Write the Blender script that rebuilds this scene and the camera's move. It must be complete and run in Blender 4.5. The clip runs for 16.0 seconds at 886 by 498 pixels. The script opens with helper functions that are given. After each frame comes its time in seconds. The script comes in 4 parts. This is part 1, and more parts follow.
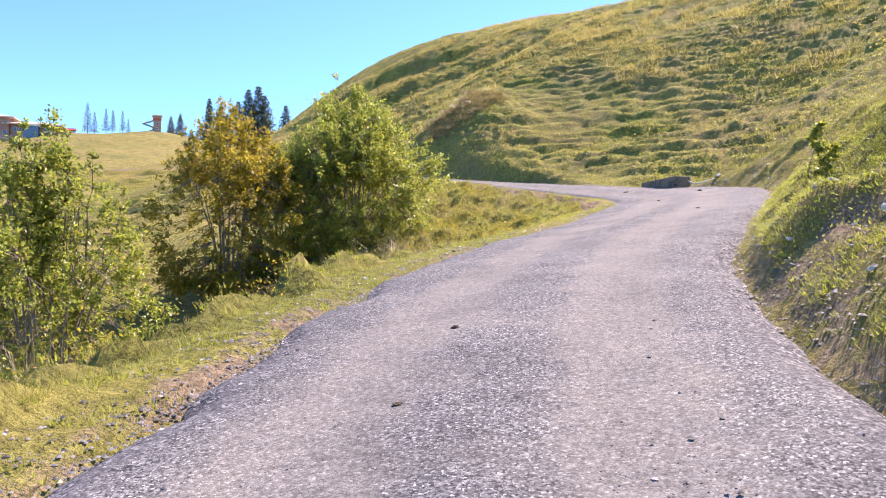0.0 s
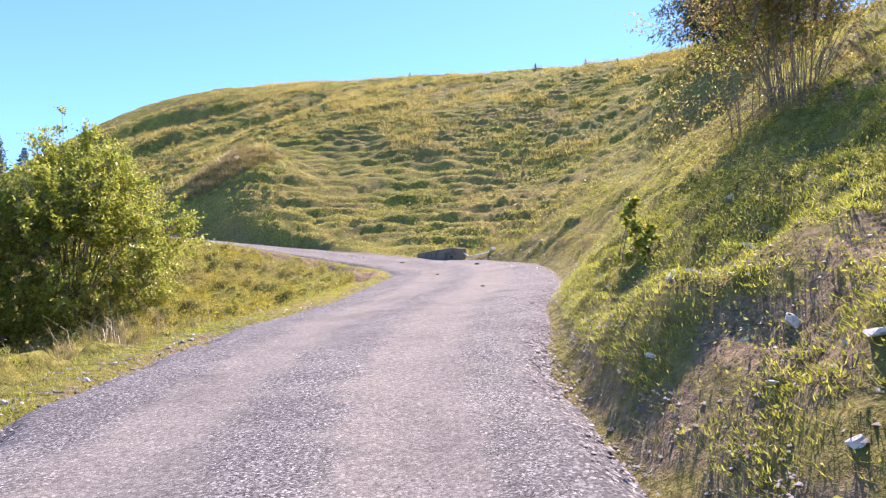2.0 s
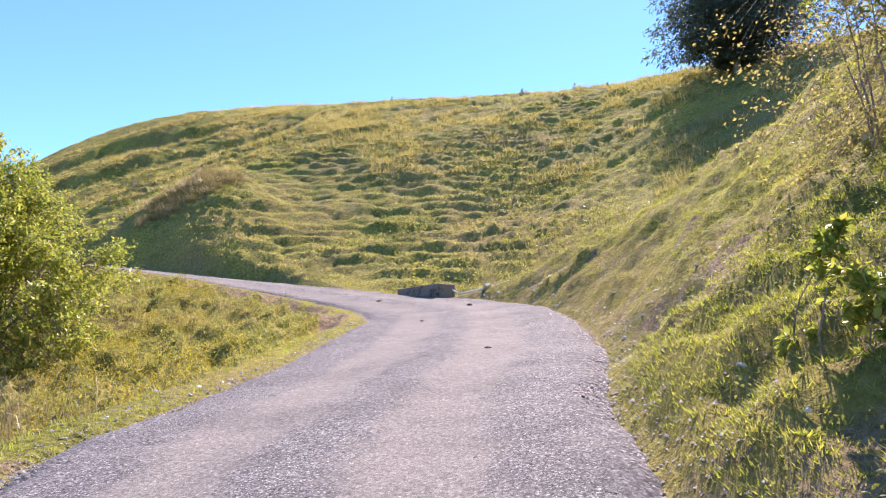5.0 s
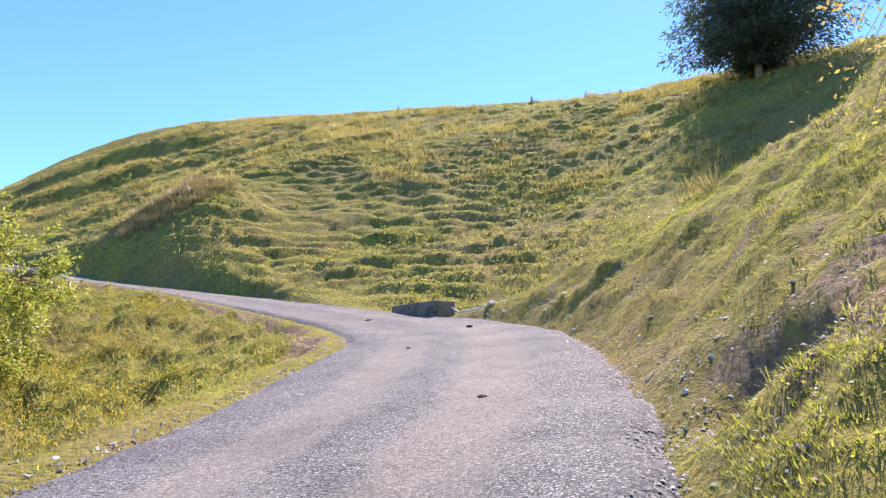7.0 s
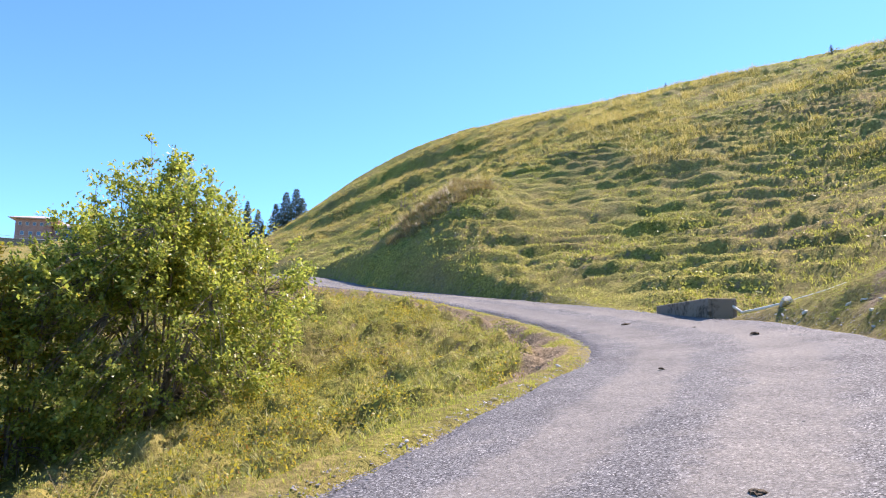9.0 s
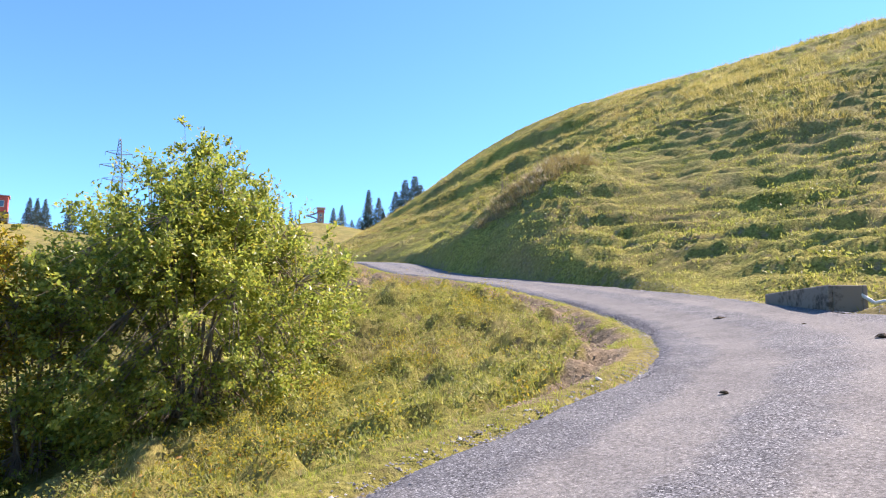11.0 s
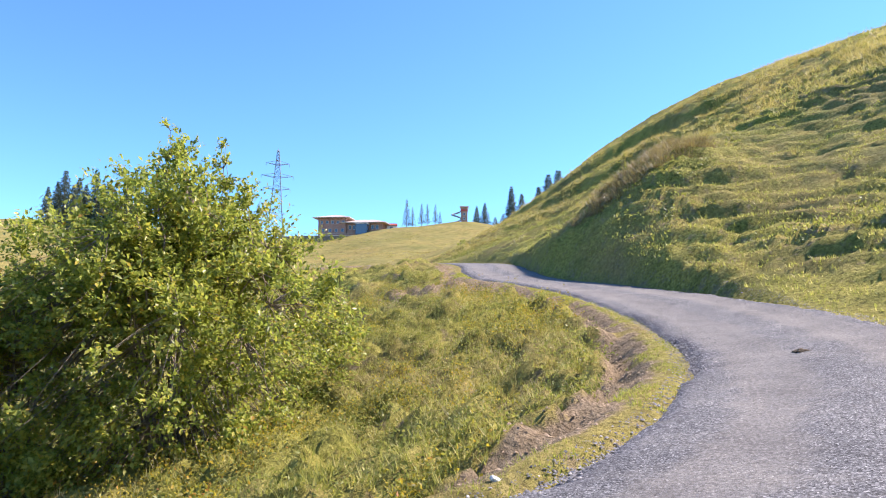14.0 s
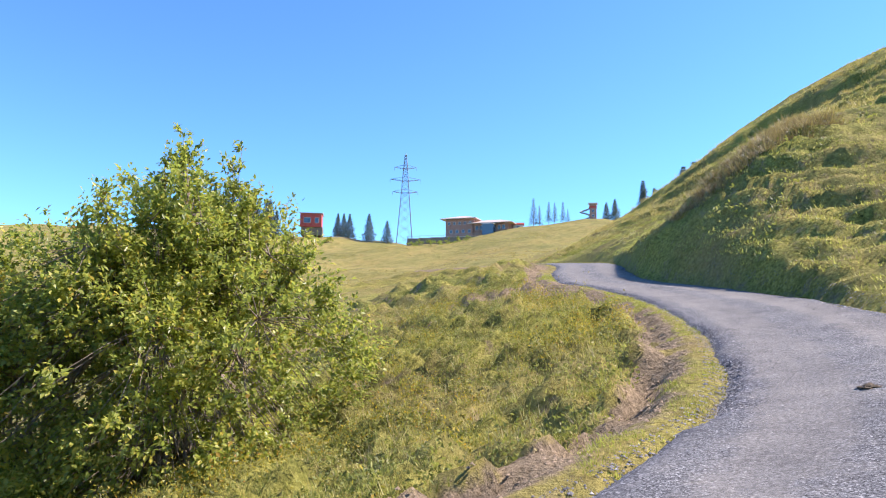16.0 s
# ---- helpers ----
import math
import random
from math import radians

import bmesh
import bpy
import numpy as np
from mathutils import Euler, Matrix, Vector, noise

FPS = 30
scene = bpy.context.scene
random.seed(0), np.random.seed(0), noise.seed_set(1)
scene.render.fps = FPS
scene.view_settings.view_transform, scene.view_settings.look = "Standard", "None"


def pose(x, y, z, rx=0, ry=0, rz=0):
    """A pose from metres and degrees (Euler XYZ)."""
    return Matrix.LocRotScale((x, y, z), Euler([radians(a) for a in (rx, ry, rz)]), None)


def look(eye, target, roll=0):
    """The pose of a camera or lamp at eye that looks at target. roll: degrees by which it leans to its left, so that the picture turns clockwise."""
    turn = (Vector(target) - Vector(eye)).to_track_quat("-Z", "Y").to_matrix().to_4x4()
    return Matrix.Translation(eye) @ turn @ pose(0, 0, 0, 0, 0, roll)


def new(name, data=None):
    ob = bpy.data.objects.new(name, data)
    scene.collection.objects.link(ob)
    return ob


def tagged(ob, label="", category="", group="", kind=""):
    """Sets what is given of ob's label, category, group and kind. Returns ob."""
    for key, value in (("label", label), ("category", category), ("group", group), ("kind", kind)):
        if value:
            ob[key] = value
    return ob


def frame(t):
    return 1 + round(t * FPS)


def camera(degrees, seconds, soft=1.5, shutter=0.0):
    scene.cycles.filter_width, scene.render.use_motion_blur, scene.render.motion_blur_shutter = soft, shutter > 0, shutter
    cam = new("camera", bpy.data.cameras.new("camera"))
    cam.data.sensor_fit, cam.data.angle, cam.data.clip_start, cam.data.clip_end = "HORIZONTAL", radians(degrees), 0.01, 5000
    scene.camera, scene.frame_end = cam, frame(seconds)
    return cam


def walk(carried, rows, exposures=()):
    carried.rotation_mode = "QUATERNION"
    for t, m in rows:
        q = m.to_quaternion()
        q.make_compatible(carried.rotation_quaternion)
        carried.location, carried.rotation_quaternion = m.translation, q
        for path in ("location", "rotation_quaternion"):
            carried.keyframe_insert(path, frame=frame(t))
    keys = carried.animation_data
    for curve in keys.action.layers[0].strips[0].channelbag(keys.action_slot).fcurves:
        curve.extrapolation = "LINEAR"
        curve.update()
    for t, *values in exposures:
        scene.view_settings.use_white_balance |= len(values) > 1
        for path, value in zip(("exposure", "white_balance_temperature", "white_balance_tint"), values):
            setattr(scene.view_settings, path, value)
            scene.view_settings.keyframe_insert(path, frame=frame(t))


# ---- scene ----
cam = camera(67.0, 16.0, soft=1.1)
METRES, EYE, TILT, LEAN, TURN = 22.0, 1.48, 0.0, 0.0, 0.0
ROWS = [
    (0.0, 0.0, 0.0, 0.0, 0.0, 0.0, -0.0),
    (0.5, 0.0041, 0.0304, 0.0063, -6.71, 2.5, -0.21),
    (1.0, 0.0133, 0.0591, 0.0054, -12.43, 5.12, -0.2),
    (1.5, 0.0184, 0.0862, 0.0089, -16.69, 5.33, -0.29),
    (2.0, 0.0228, 0.114, 0.0158, -19.22, 5.58, -0.44),
    (2.5, 0.0302, 0.1443, 0.0197, -20.48, 6.17, -0.43),
    (3.0, 0.0348, 0.1756, 0.0235, -20.84, 6.56, -0.49),
    (3.5, 0.0479, 0.2065, 0.0255, -20.9, 7.08, -0.46),
    (4.0, 0.0576, 0.2326, 0.0326, -20.91, 7.29, -0.45),
    (6.5, 0.1188, 0.3685, 0.056, -20.22, 9.15, -0.58),
    (7.0, 0.136, 0.395, 0.0597, -19.94, 9.21, -0.67),
    (7.5, 0.1574, 0.4178, 0.0614, -18.34, 9.22, -0.58),
    (8.0, 0.1703, 0.4434, 0.0649, -11.69, 9.05, -0.58),
    (8.5, 0.1808, 0.4741, 0.0723, -1.98, 8.77, -0.66),
    (9.0, 0.1927, 0.504, 0.0771, 3.75, 8.59, -0.57),
    (9.5, 0.2052, 0.5327, 0.0787, 7.7, 8.2, -0.57),
    (10.0, 0.2228, 0.5585, 0.0828, 10.46, 7.94, -0.53),
    (12.5, 0.2945, 0.6971, 0.1072, 19.27, 6.12, -0.66),
    (13.0, 0.3089, 0.7235, 0.1139, 21.74, 6.54, -0.6),
    (13.5, 0.3217, 0.7529, 0.1181, 24.74, 6.54, -0.67),
    (14.0, 0.3406, 0.7803, 0.1201, 27.11, 6.7, -0.57),
    (14.5, 0.353, 0.8084, 0.1213, 30.01, 6.56, -0.64),
    (15.0, 0.3658, 0.837, 0.1269, 33.52, 6.51, -0.6),
    (15.5, 0.3803, 0.8665, 0.1323, 36.1, 6.73, -0.48),
    (16.0, 0.3881, 0.8975, 0.1336, 38.4, 6.55, -0.63),
]
walk(cam, [(t, pose(0, 0, EYE, TILT, LEAN, TURN) @ pose(METRES * x, METRES * y, METRES * z, 90 + pitch, roll, yaw)) for t, x, y, z, yaw, pitch, roll in ROWS], exposures=[(0.0, 1.33, 7000, 31), (4.0, 1.32, 7000, 32), (8.0, 1.2, 6720, 25), (12.5, 1.25, 6800, 23), (16.0, 1.12, 6450, 22)])

# ---- world, sun, sky ----
SUN_AZ, SUN_EL = 42.0, 46.0
world = bpy.data.worlds.new("world")
scene.world = world
world.use_nodes = True
wn = world.node_tree
sky = wn.nodes.new("ShaderNodeTexSky")
sky.sky_type = "NISHITA"
sky.sun_disc = False
sky.sun_elevation, sky.sun_rotation = radians(SUN_EL), radians(SUN_AZ)
sky.altitude, sky.air_density, sky.dust_density, sky.ozone_density = 2800, 1.0, 0.45, 5.0
wn.nodes["Background"].inputs["Strength"].default_value = 0.15
tint = wn.nodes.new("ShaderNodeMix")
tint.data_type, tint.blend_type = "RGBA", "MULTIPLY"
tint.inputs[0].default_value = 1.0
tint.inputs[7].default_value = (0.60, 0.95, 1.04, 1)
wn.links.new(sky.outputs[0], tint.inputs[6])
wn.links.new(tint.outputs[2], wn.nodes["Background"].inputs["Color"])
sun_data = bpy.data.lights.new("sun", "SUN")
sun_data.energy, sun_data.angle, sun_data.color = 5.0, radians(0.53), (1.0, 0.94, 0.84)
sun = new("sun", sun_data)
az, el = radians(SUN_AZ), radians(SUN_EL)
sun_way = Vector((math.sin(az) * math.cos(el), math.cos(az) * math.cos(el), math.sin(el)))
sun.matrix_world = look(sun_way * 200, (0, 0, 0))


# ---- materials ----
def material(name, rough=0.9, spec=0.2):
    m = bpy.data.materials.new(name)
    m.use_nodes = True
    b = m.node_tree.nodes["Principled BSDF"]
    b.inputs["Roughness"].default_value = rough
    b.inputs["Specular IOR Level"].default_value = spec
    return m, m.node_tree, b


def nd(t, kind, **kw):
    n = t.nodes.new(kind)
    for k, v in kw.items():
        n.inputs[k].default_value = v
    return n


def coords(t):
    return t.nodes.new("ShaderNodeTexCoord").outputs["Object"]


def noise_node(t, vec, scale, detail=4.0, rough=0.6):
    n = nd(t, "ShaderNodeTexNoise", Scale=scale, Detail=detail, Roughness=rough)
    t.links.new(vec, n.inputs["Vector"])
    return n.outputs["Fac"]


def ramp(t, fac, stops):
    r = t.nodes.new("ShaderNodeValToRGB")
    e = r.color_ramp.elements
    while len(e) < len(stops):
        e.new(0.5)
    for el_, (p, c) in zip(e, stops):
        el_.position, el_.color = p, (*c, 1)
    t.links.new(fac, r.inputs["Fac"])
    return r.outputs["Color"]


def mix(t, fac, a, b, mode="MIX"):
    n = t.nodes.new("ShaderNodeMix")
    n.data_type, n.blend_type = "RGBA", mode
    for sock, v in ((n.inputs[0], fac), (n.inputs[6], a), (n.inputs[7], b)):
        if isinstance(v, (int, float)):
            sock.default_value = v
        elif isinstance(v, tuple):
            sock.default_value = (*v, 1)
        else:
            t.links.new(v, sock)
    return n.outputs[2]


def bump(t, b, height, strength=0.5, distance=0.02):
    n = nd(t, "ShaderNodeBump", Strength=strength, Distance=distance)
    t.links.new(height, n.inputs["Height"])
    t.links.new(n.outputs[0], b.inputs["Normal"])


def attribute(t, name):
    a = t.nodes.new("ShaderNodeAttribute")
    a.attribute_name = name
    return a.outputs["Fac"]


def make_ground():
    m, t, b = material("meadow", 0.95, 0.1)
    c = coords(t)
    fine = ramp(t, noise_node(t, c, 9.0, 5, 0.7), [(0.3, (0.07, 0.062, 0.018)), (0.47, (0.215, 0.20, 0.045)), (0.7, (0.41, 0.37, 0.10))])
    dry = ramp(t, noise_node(t, c, 6.0, 5, 0.7), [(0.3, (0.13, 0.10, 0.035)), (0.7, (0.34, 0.27, 0.11))])
    big = ramp(t, noise_node(t, c, 0.16, 4, 0.65), [(0.42, (0, 0, 0)), (0.66, (1, 1, 1))])
    share = nd(t, "ShaderNodeMath")
    share.operation = "MAXIMUM"
    sep = t.nodes.new("ShaderNodeSeparateColor")
    t.links.new(big, sep.inputs[0])
    t.links.new(sep.outputs[0], share.inputs[0])
    straw = nd(t, "ShaderNodeMath")
    straw.operation = "MULTIPLY"
    t.links.new(attribute(t, "dry"), straw.inputs[0])
    straw.inputs[1].default_value = 0.6
    t.links.new(straw.outputs[0], share.inputs[1])
    col = mix(t, share.outputs[0], fine, dry)
    wide = ramp(t, noise_node(t, c, 0.035, 8, 0.7), [(0.38, (0.78, 0.84, 0.8)), (0.52, (1.0, 1.0, 1.0)), (0.68, (1.12, 1.0, 1.05))])
    col = mix(t, 1.0, col, wide, "MULTIPLY")
    mid = ramp(t, noise_node(t, c, 0.3, 7, 0.75), [(0.36, (0.62, 0.68, 0.62)), (0.52, (1.0, 1.0, 1.0)), (0.66, (1.15, 1.08, 1.1))])
    col = mix(t, 1.0, col, mid, "MULTIPLY")
    soil = ramp(t, noise_node(t, c, 14.0, 5, 0.7), [(0.3, (0.10, 0.072, 0.043)), (0.7, (0.36, 0.27, 0.175))])
    bare = attribute(t, "bare")
    spots = nd(t, "ShaderNodeMath")
    spots.operation = "MULTIPLY_ADD"
    t.links.new(noise_node(t, c, 2.2, 5, 0.65), spots.inputs[0])
    spots.inputs[1].default_value = 0.9
    t.links.new(bare, spots.inputs[2])
    mask = ramp(t, spots.outputs[0], [(0.70, (0, 0, 0)), (0.86, (1, 1, 1))])
    col = mix(t, mask, col, soil)
    t.links.new(col, b.inputs["Base Color"])
    bump(t, b, noise_node(t, c, 7.0, 6, 0.7), 0.9, 0.12)
    return m


def make_gravel():
    m, t, b = material("gravel", 0.9, 0.15)
    c = coords(t)

    def cells(scale, stops):
        v = nd(t, "ShaderNodeTexVoronoi", Scale=scale)
        t.links.new(c, v.inputs["Vector"])
        sep = t.nodes.new("ShaderNodeSeparateColor")
        t.links.new(v.outputs["Color"], sep.inputs[0])
        return ramp(t, sep.outputs[0], stops), v.outputs["Distance"]

    def patches(scale, gain, name):
        n = nd(t, "ShaderNodeMath")
        n.operation = "MULTIPLY_ADD"
        t.links.new(noise_node(t, c, scale, 6, 0.72), n.inputs[0])
        n.inputs[1].default_value = gain
        t.links.new(attribute(t, name), n.inputs[2])
        return n.outputs[0]
    chips, deep = cells(88.0, [(0.0, (0.03, 0.029, 0.03)), (0.3, (0.083, 0.083, 0.088)), (0.7, (0.152, 0.151, 0.157)), (0.93, (0.25, 0.247, 0.25)), (1.0, (0.44, 0.43, 0.42))])
    coarse, _ = cells(48.0, [(0.0, (0.03, 0.03, 0.035)), (0.45, (0.085, 0.084, 0.095)), (0.85, (0.17, 0.167, 0.18)), (1.0, (0.36, 0.35, 0.35))])
    side = ramp(t, patches(3.0, 0.7, "edge"), [(0.5, (0, 0, 0)), (0.95, (1, 1, 1))])
    col = mix(t, side, chips, coarse)
    grit = ramp(t, noise_node(t, c, 150.0, 3, 0.8), [(0.32, (0.45, 0.45, 0.45)), (0.68, (1.45, 1.45, 1.45))])
    dust = mix(t, 1.0, ramp(t, noise_node(t, c, 24.0, 5, 0.75), [(0.3, (0.13, 0.12, 0.108)), (0.7, (0.30, 0.276, 0.25))]), grit, "MULTIPLY")
    col = mix(t, ramp(t, patches(1.6, 1.3, "track"), [(0.7, (0, 0, 0)), (1.9, (0.55, 0.55, 0.55))]), col, dust)
    col = mix(t, ramp(t, patches(4.5, 1.5, "clay"), [(1.0, (0, 0, 0)), (1.65, (0.42, 0.42, 0.42))]), col, mix(t, 1.0, (0.29, 0.215, 0.135), grit, "MULTIPLY"))
    mottle = ramp(t, noise_node(t, c, 26.0, 5, 0.85), [(0.34, (0.62, 0.62, 0.63)), (0.5, (1.0, 1.0, 1.0)), (0.66, (1.42, 1.41, 1.38))])
    col = mix(t, 1.0, col, mottle, "MULTIPLY")
    wide = ramp(t, noise_node(t, c, 0.9, 6, 0.7), [(0.34, (0.80, 0.80, 0.81)), (0.5, (1.0, 1.0, 1.0)), (0.66, (1.16, 1.15, 1.12))])
    t.links.new(mix(t, 1.0, col, wide, "MULTIPLY"), b.inputs["Base Color"])
    inv = nd(t, "ShaderNodeMath")
    inv.operation = "SUBTRACT"
    inv.inputs[0].default_value = 1.0
    t.links.new(deep, inv.inputs[1])
    bump(t, b, inv.outputs[0], 0.5, 0.004)
    return m


def make_leaf(name, stops, glow=0.45, gloss=0.5, through_=(0.55, 0.50, 0.04)):
    m, t, b = material(name, gloss, 0.35)
    g = t.nodes.new("ShaderNodeNewGeometry")
    col = ramp(t, g.outputs["Random Per Island"], stops)
    t.links.new(col, b.inputs["Base Color"])
    tr = t.nodes.new("ShaderNodeBsdfTranslucent")
    lit = mix(t, 0.35, col, through_, "MIX")
    t.links.new(lit, tr.inputs["Color"])
    ms = t.nodes.new("ShaderNodeMixShader")
    ms.inputs[0].default_value = glow
    t.links.new(b.outputs[0], ms.inputs[1])
    t.links.new(tr.outputs[0], ms.inputs[2])
    t.links.new(ms.outputs[0], t.nodes["Material Output"].inputs["Surface"])
    return m


def make_plain(name, a, c2, scale=8.0, rough=0.85, spec=0.25, strength=0.4, dist=0.01):
    m, t, b = material(name, rough, spec)
    c = coords(t)
    f = noise_node(t, c, scale, 6, 0.7)
    coarse = noise_node(t, c, scale * 0.18, 3, 0.6)
    s = nd(t, "ShaderNodeMath")
    s.operation = "ADD"
    t.links.new(f, s.inputs[0])
    t.links.new(coarse, s.inputs[1])
    t.links.new(ramp(t, s.outputs[0], [(0.75, a), (1.25, c2)]), b.inputs["Base Color"])
    bump(t, b, f, strength, dist)
    return m


MEADOW = make_ground()
GRAVEL = make_gravel()
LEAF_GREEN = make_leaf("green_leaves", [(0.0, (0.12, 0.155, 0.035)), (0.5, (0.30, 0.335, 0.075)), (0.86, (0.46, 0.45, 0.10)), (0.96, (0.58, 0.48, 0.08)), (1.0, (0.42, 0.22, 0.06))], 0.52, 0.36, (0.44, 0.56, 0.06))
LEAF_OLIVE = make_leaf("olive_leaves", [(0.0, (0.14, 0.11, 0.05)), (0.5, (0.30, 0.25, 0.10)), (0.85, (0.44, 0.38, 0.13)), (1.0, (0.52, 0.48, 0.10))], 0.5, 0.5, (0.55, 0.46, 0.12))
LEAF_YELLOW = make_leaf("yellowing_leaves", [(0.0, (0.12, 0.12, 0.025)), (0.5, (0.32, 0.27, 0.04)), (0.85, (0.55, 0.40, 0.045)), (1.0, (0.40, 0.15, 0.04))], 0.55)
LEAF_BROWN = make_leaf("brown_twigs", [(0.0, (0.14, 0.10, 0.07)), (0.7, (0.32, 0.235, 0.165)), (1.0, (0.40, 0.34, 0.15))], 0.25)
LEAF_WEED = make_leaf("weed_leaves", [(0.0, (0.09, 0.11, 0.028)), (0.6, (0.25, 0.27, 0.065)), (1.0, (0.42, 0.36, 0.12))], 0.45, 0.5, (0.52, 0.54, 0.08))
NEEDLES = make_leaf("needles", [(0.0, (0.05, 0.075, 0.06)), (1.0, (0.13, 0.165, 0.115))], 0.45, 0.5, (0.14, 0.18, 0.10))
BLADE_GREEN = make_leaf("green_blades", [(0.0, (0.08, 0.095, 0.022)), (0.45, (0.25, 0.265, 0.058)), (0.82, (0.41, 0.395, 0.105)), (1.0, (0.58, 0.48, 0.23))], 0.52, 0.55, (0.52, 0.53, 0.09))
BLADE_TURF = make_leaf("turf_blades", [(0.0, (0.08, 0.105, 0.02)), (0.5, (0.235, 0.275, 0.045)), (0.88, (0.40, 0.41, 0.08)), (1.0, (0.54, 0.46, 0.17))], 0.55, 0.55, (0.56, 0.62, 0.07))
BLADE_DRY = make_leaf("dry_blades", [(0.0, (0.15, 0.125, 0.05)), (0.5, (0.35, 0.29, 0.125)), (1.0, (0.55, 0.47, 0.26))], 0.45)
BARK = make_plain("bark", (0.08, 0.06, 0.045), (0.24, 0.19, 0.15), 20.0)
CONCRETE = make_plain("concrete", (0.07, 0.056, 0.042), (0.21, 0.175, 0.14), 9.0)
STONE = make_plain("stone", (0.24, 0.23, 0.225), (0.55, 0.53, 0.50), 12.0)
SOIL = make_plain("soil", (0.10, 0.072, 0.045), (0.34, 0.25, 0.165), 16.0, strength=0.8, dist=0.04)
TIMBER = make_plain("timber", (0.24, 0.125, 0.095), (0.40, 0.225, 0.175), 3.0)
RED = make_plain("red_boards", (0.36, 0.06, 0.05), (0.50, 0.10, 0.08), 3.0)
ROOF = make_plain("roof_metal", (0.42, 0.31, 0.27), (0.56, 0.44, 0.38), 2.0, 0.5)
PLASTER = make_plain("plaster", (0.40, 0.38, 0.36), (0.58, 0.56, 0.54), 1.0)
STEEL = make_plain("galvanised_steel", (0.17, 0.18, 0.20), (0.26, 0.27, 0.29), 4.0, 0.5, 0.4)
GLASS = make_plain("window_glass", (0.05, 0.09, 0.14), (0.08, 0.13, 0.19), 0.5, 0.08, 0.6, 0.0)
PIPE = make_plain("pipe_plastic", (0.45, 0.45, 0.44), (0.62, 0.61, 0.58), 5.0, 0.5)
DUNG = make_plain("dung", (0.03, 0.022, 0.015), (0.09, 0.065, 0.04), 30.0)


# ---- landform ----
def hash2(ix, iy, seed):
    h = np.sin(ix * 127.1 + iy * 311.7 + seed * 74.7) * 43758.5453
    return h - np.floor(h)


def vnoise(x, y, seed=0):
    ix, iy = np.floor(x), np.floor(y)
    fx, fy = x - ix, y - iy
    fx, fy = fx * fx * (3 - 2 * fx), fy * fy * (3 - 2 * fy)
    a, b = hash2(ix, iy, seed), hash2(ix + 1, iy, seed)
    c, d = hash2(ix, iy + 1, seed), hash2(ix + 1, iy + 1, seed)
    return (a + (b - a) * fx) * (1 - fy) + (c + (d - c) * fx) * fy - 0.5


def fbm(x, y, octaves=3, seed=0):
    out, amp = 0.0, 1.0
    for k in range(octaves):
        out = out + amp * vnoise(x * 2.03 ** k, y * 2.03 ** k, seed + k)
        amp *= 0.5
    return out


def smooth(v):
    v = np.clip(v, 0, 1)
    return v * v * (3 - 2 * v)


# broad heights of the land on an 18 m lattice
LAND = [
    (-14.8, -12.2, -9.1, -5, 0.8, 5.6, 5.4, 1.5, 1.2, 6.9, 15.3),
    (-9.6, -8.7, -7.6, -4.2, 2.2, 7.2, 9.8, 9.6, 13.9, 21.5, 28.1),
    (-4.8, -5.3, -5.9, -0.6, 4.5, 4.8, 11, 22.4, 31.4, 35.4, 38.2),
    (-0.9, -0.2, -1.1, -0.2, 7.1, 16, 20.2, 31.7, 40.3, 42.3, 44.3),
    (2.3, 8.5, 14.3, 5, 5, 21.4, 29.3, 36, 40.2, 43.8, 47.6),
    (6.1, 13.3, 20.7, 20.8, 19.7, 26, 32.9, 38.7, 41.9, 45.5, 49.6),
    (10.6, 16.9, 22.6, 26.2, 28.5, 31.6, 35.7, 40, 43.6, 47.3, 51.3),
    (15.2, 20.3, 25.3, 30.1, 34.1, 36.4, 38.6, 41.5, 45, 48.9, 52.9),
]
LAND_STEP, LAND_X, LAND_Y = 18.0, -36.0, -12.0


def spline_weight(t):
    t = np.abs(t)
    return np.where(t < 1, 2 / 3 - t * t + t ** 3 / 2, np.where(t < 2, (2 - t) ** 3 / 6, 0))


def broad(x, y):
    coef = np.array(LAND)
    u = np.clip((x - LAND_X) / LAND_STEP, 0, coef.shape[0] - 3.001) + 1
    v = np.clip((y - LAND_Y) / LAND_STEP, 0, coef.shape[1] - 3.001) + 1
    iu, iv = np.floor(u).astype(int), np.floor(v).astype(int)
    out = np.zeros_like(u)
    for a in range(-1, 3):
        for b in range(-1, 3):
            out += spline_weight(u - iu - a) * spline_weight(v - iv - b) * coef[np.clip(iu + a, 0, coef.shape[0] - 1), np.clip(iv + b, 0, coef.shape[1] - 1)]
    return out


def mound(x, y, cx, cy, rx, ry, h):
    return h * np.exp(-((x - cx) / rx) ** 2 - ((y - cy) / ry) ** 2)


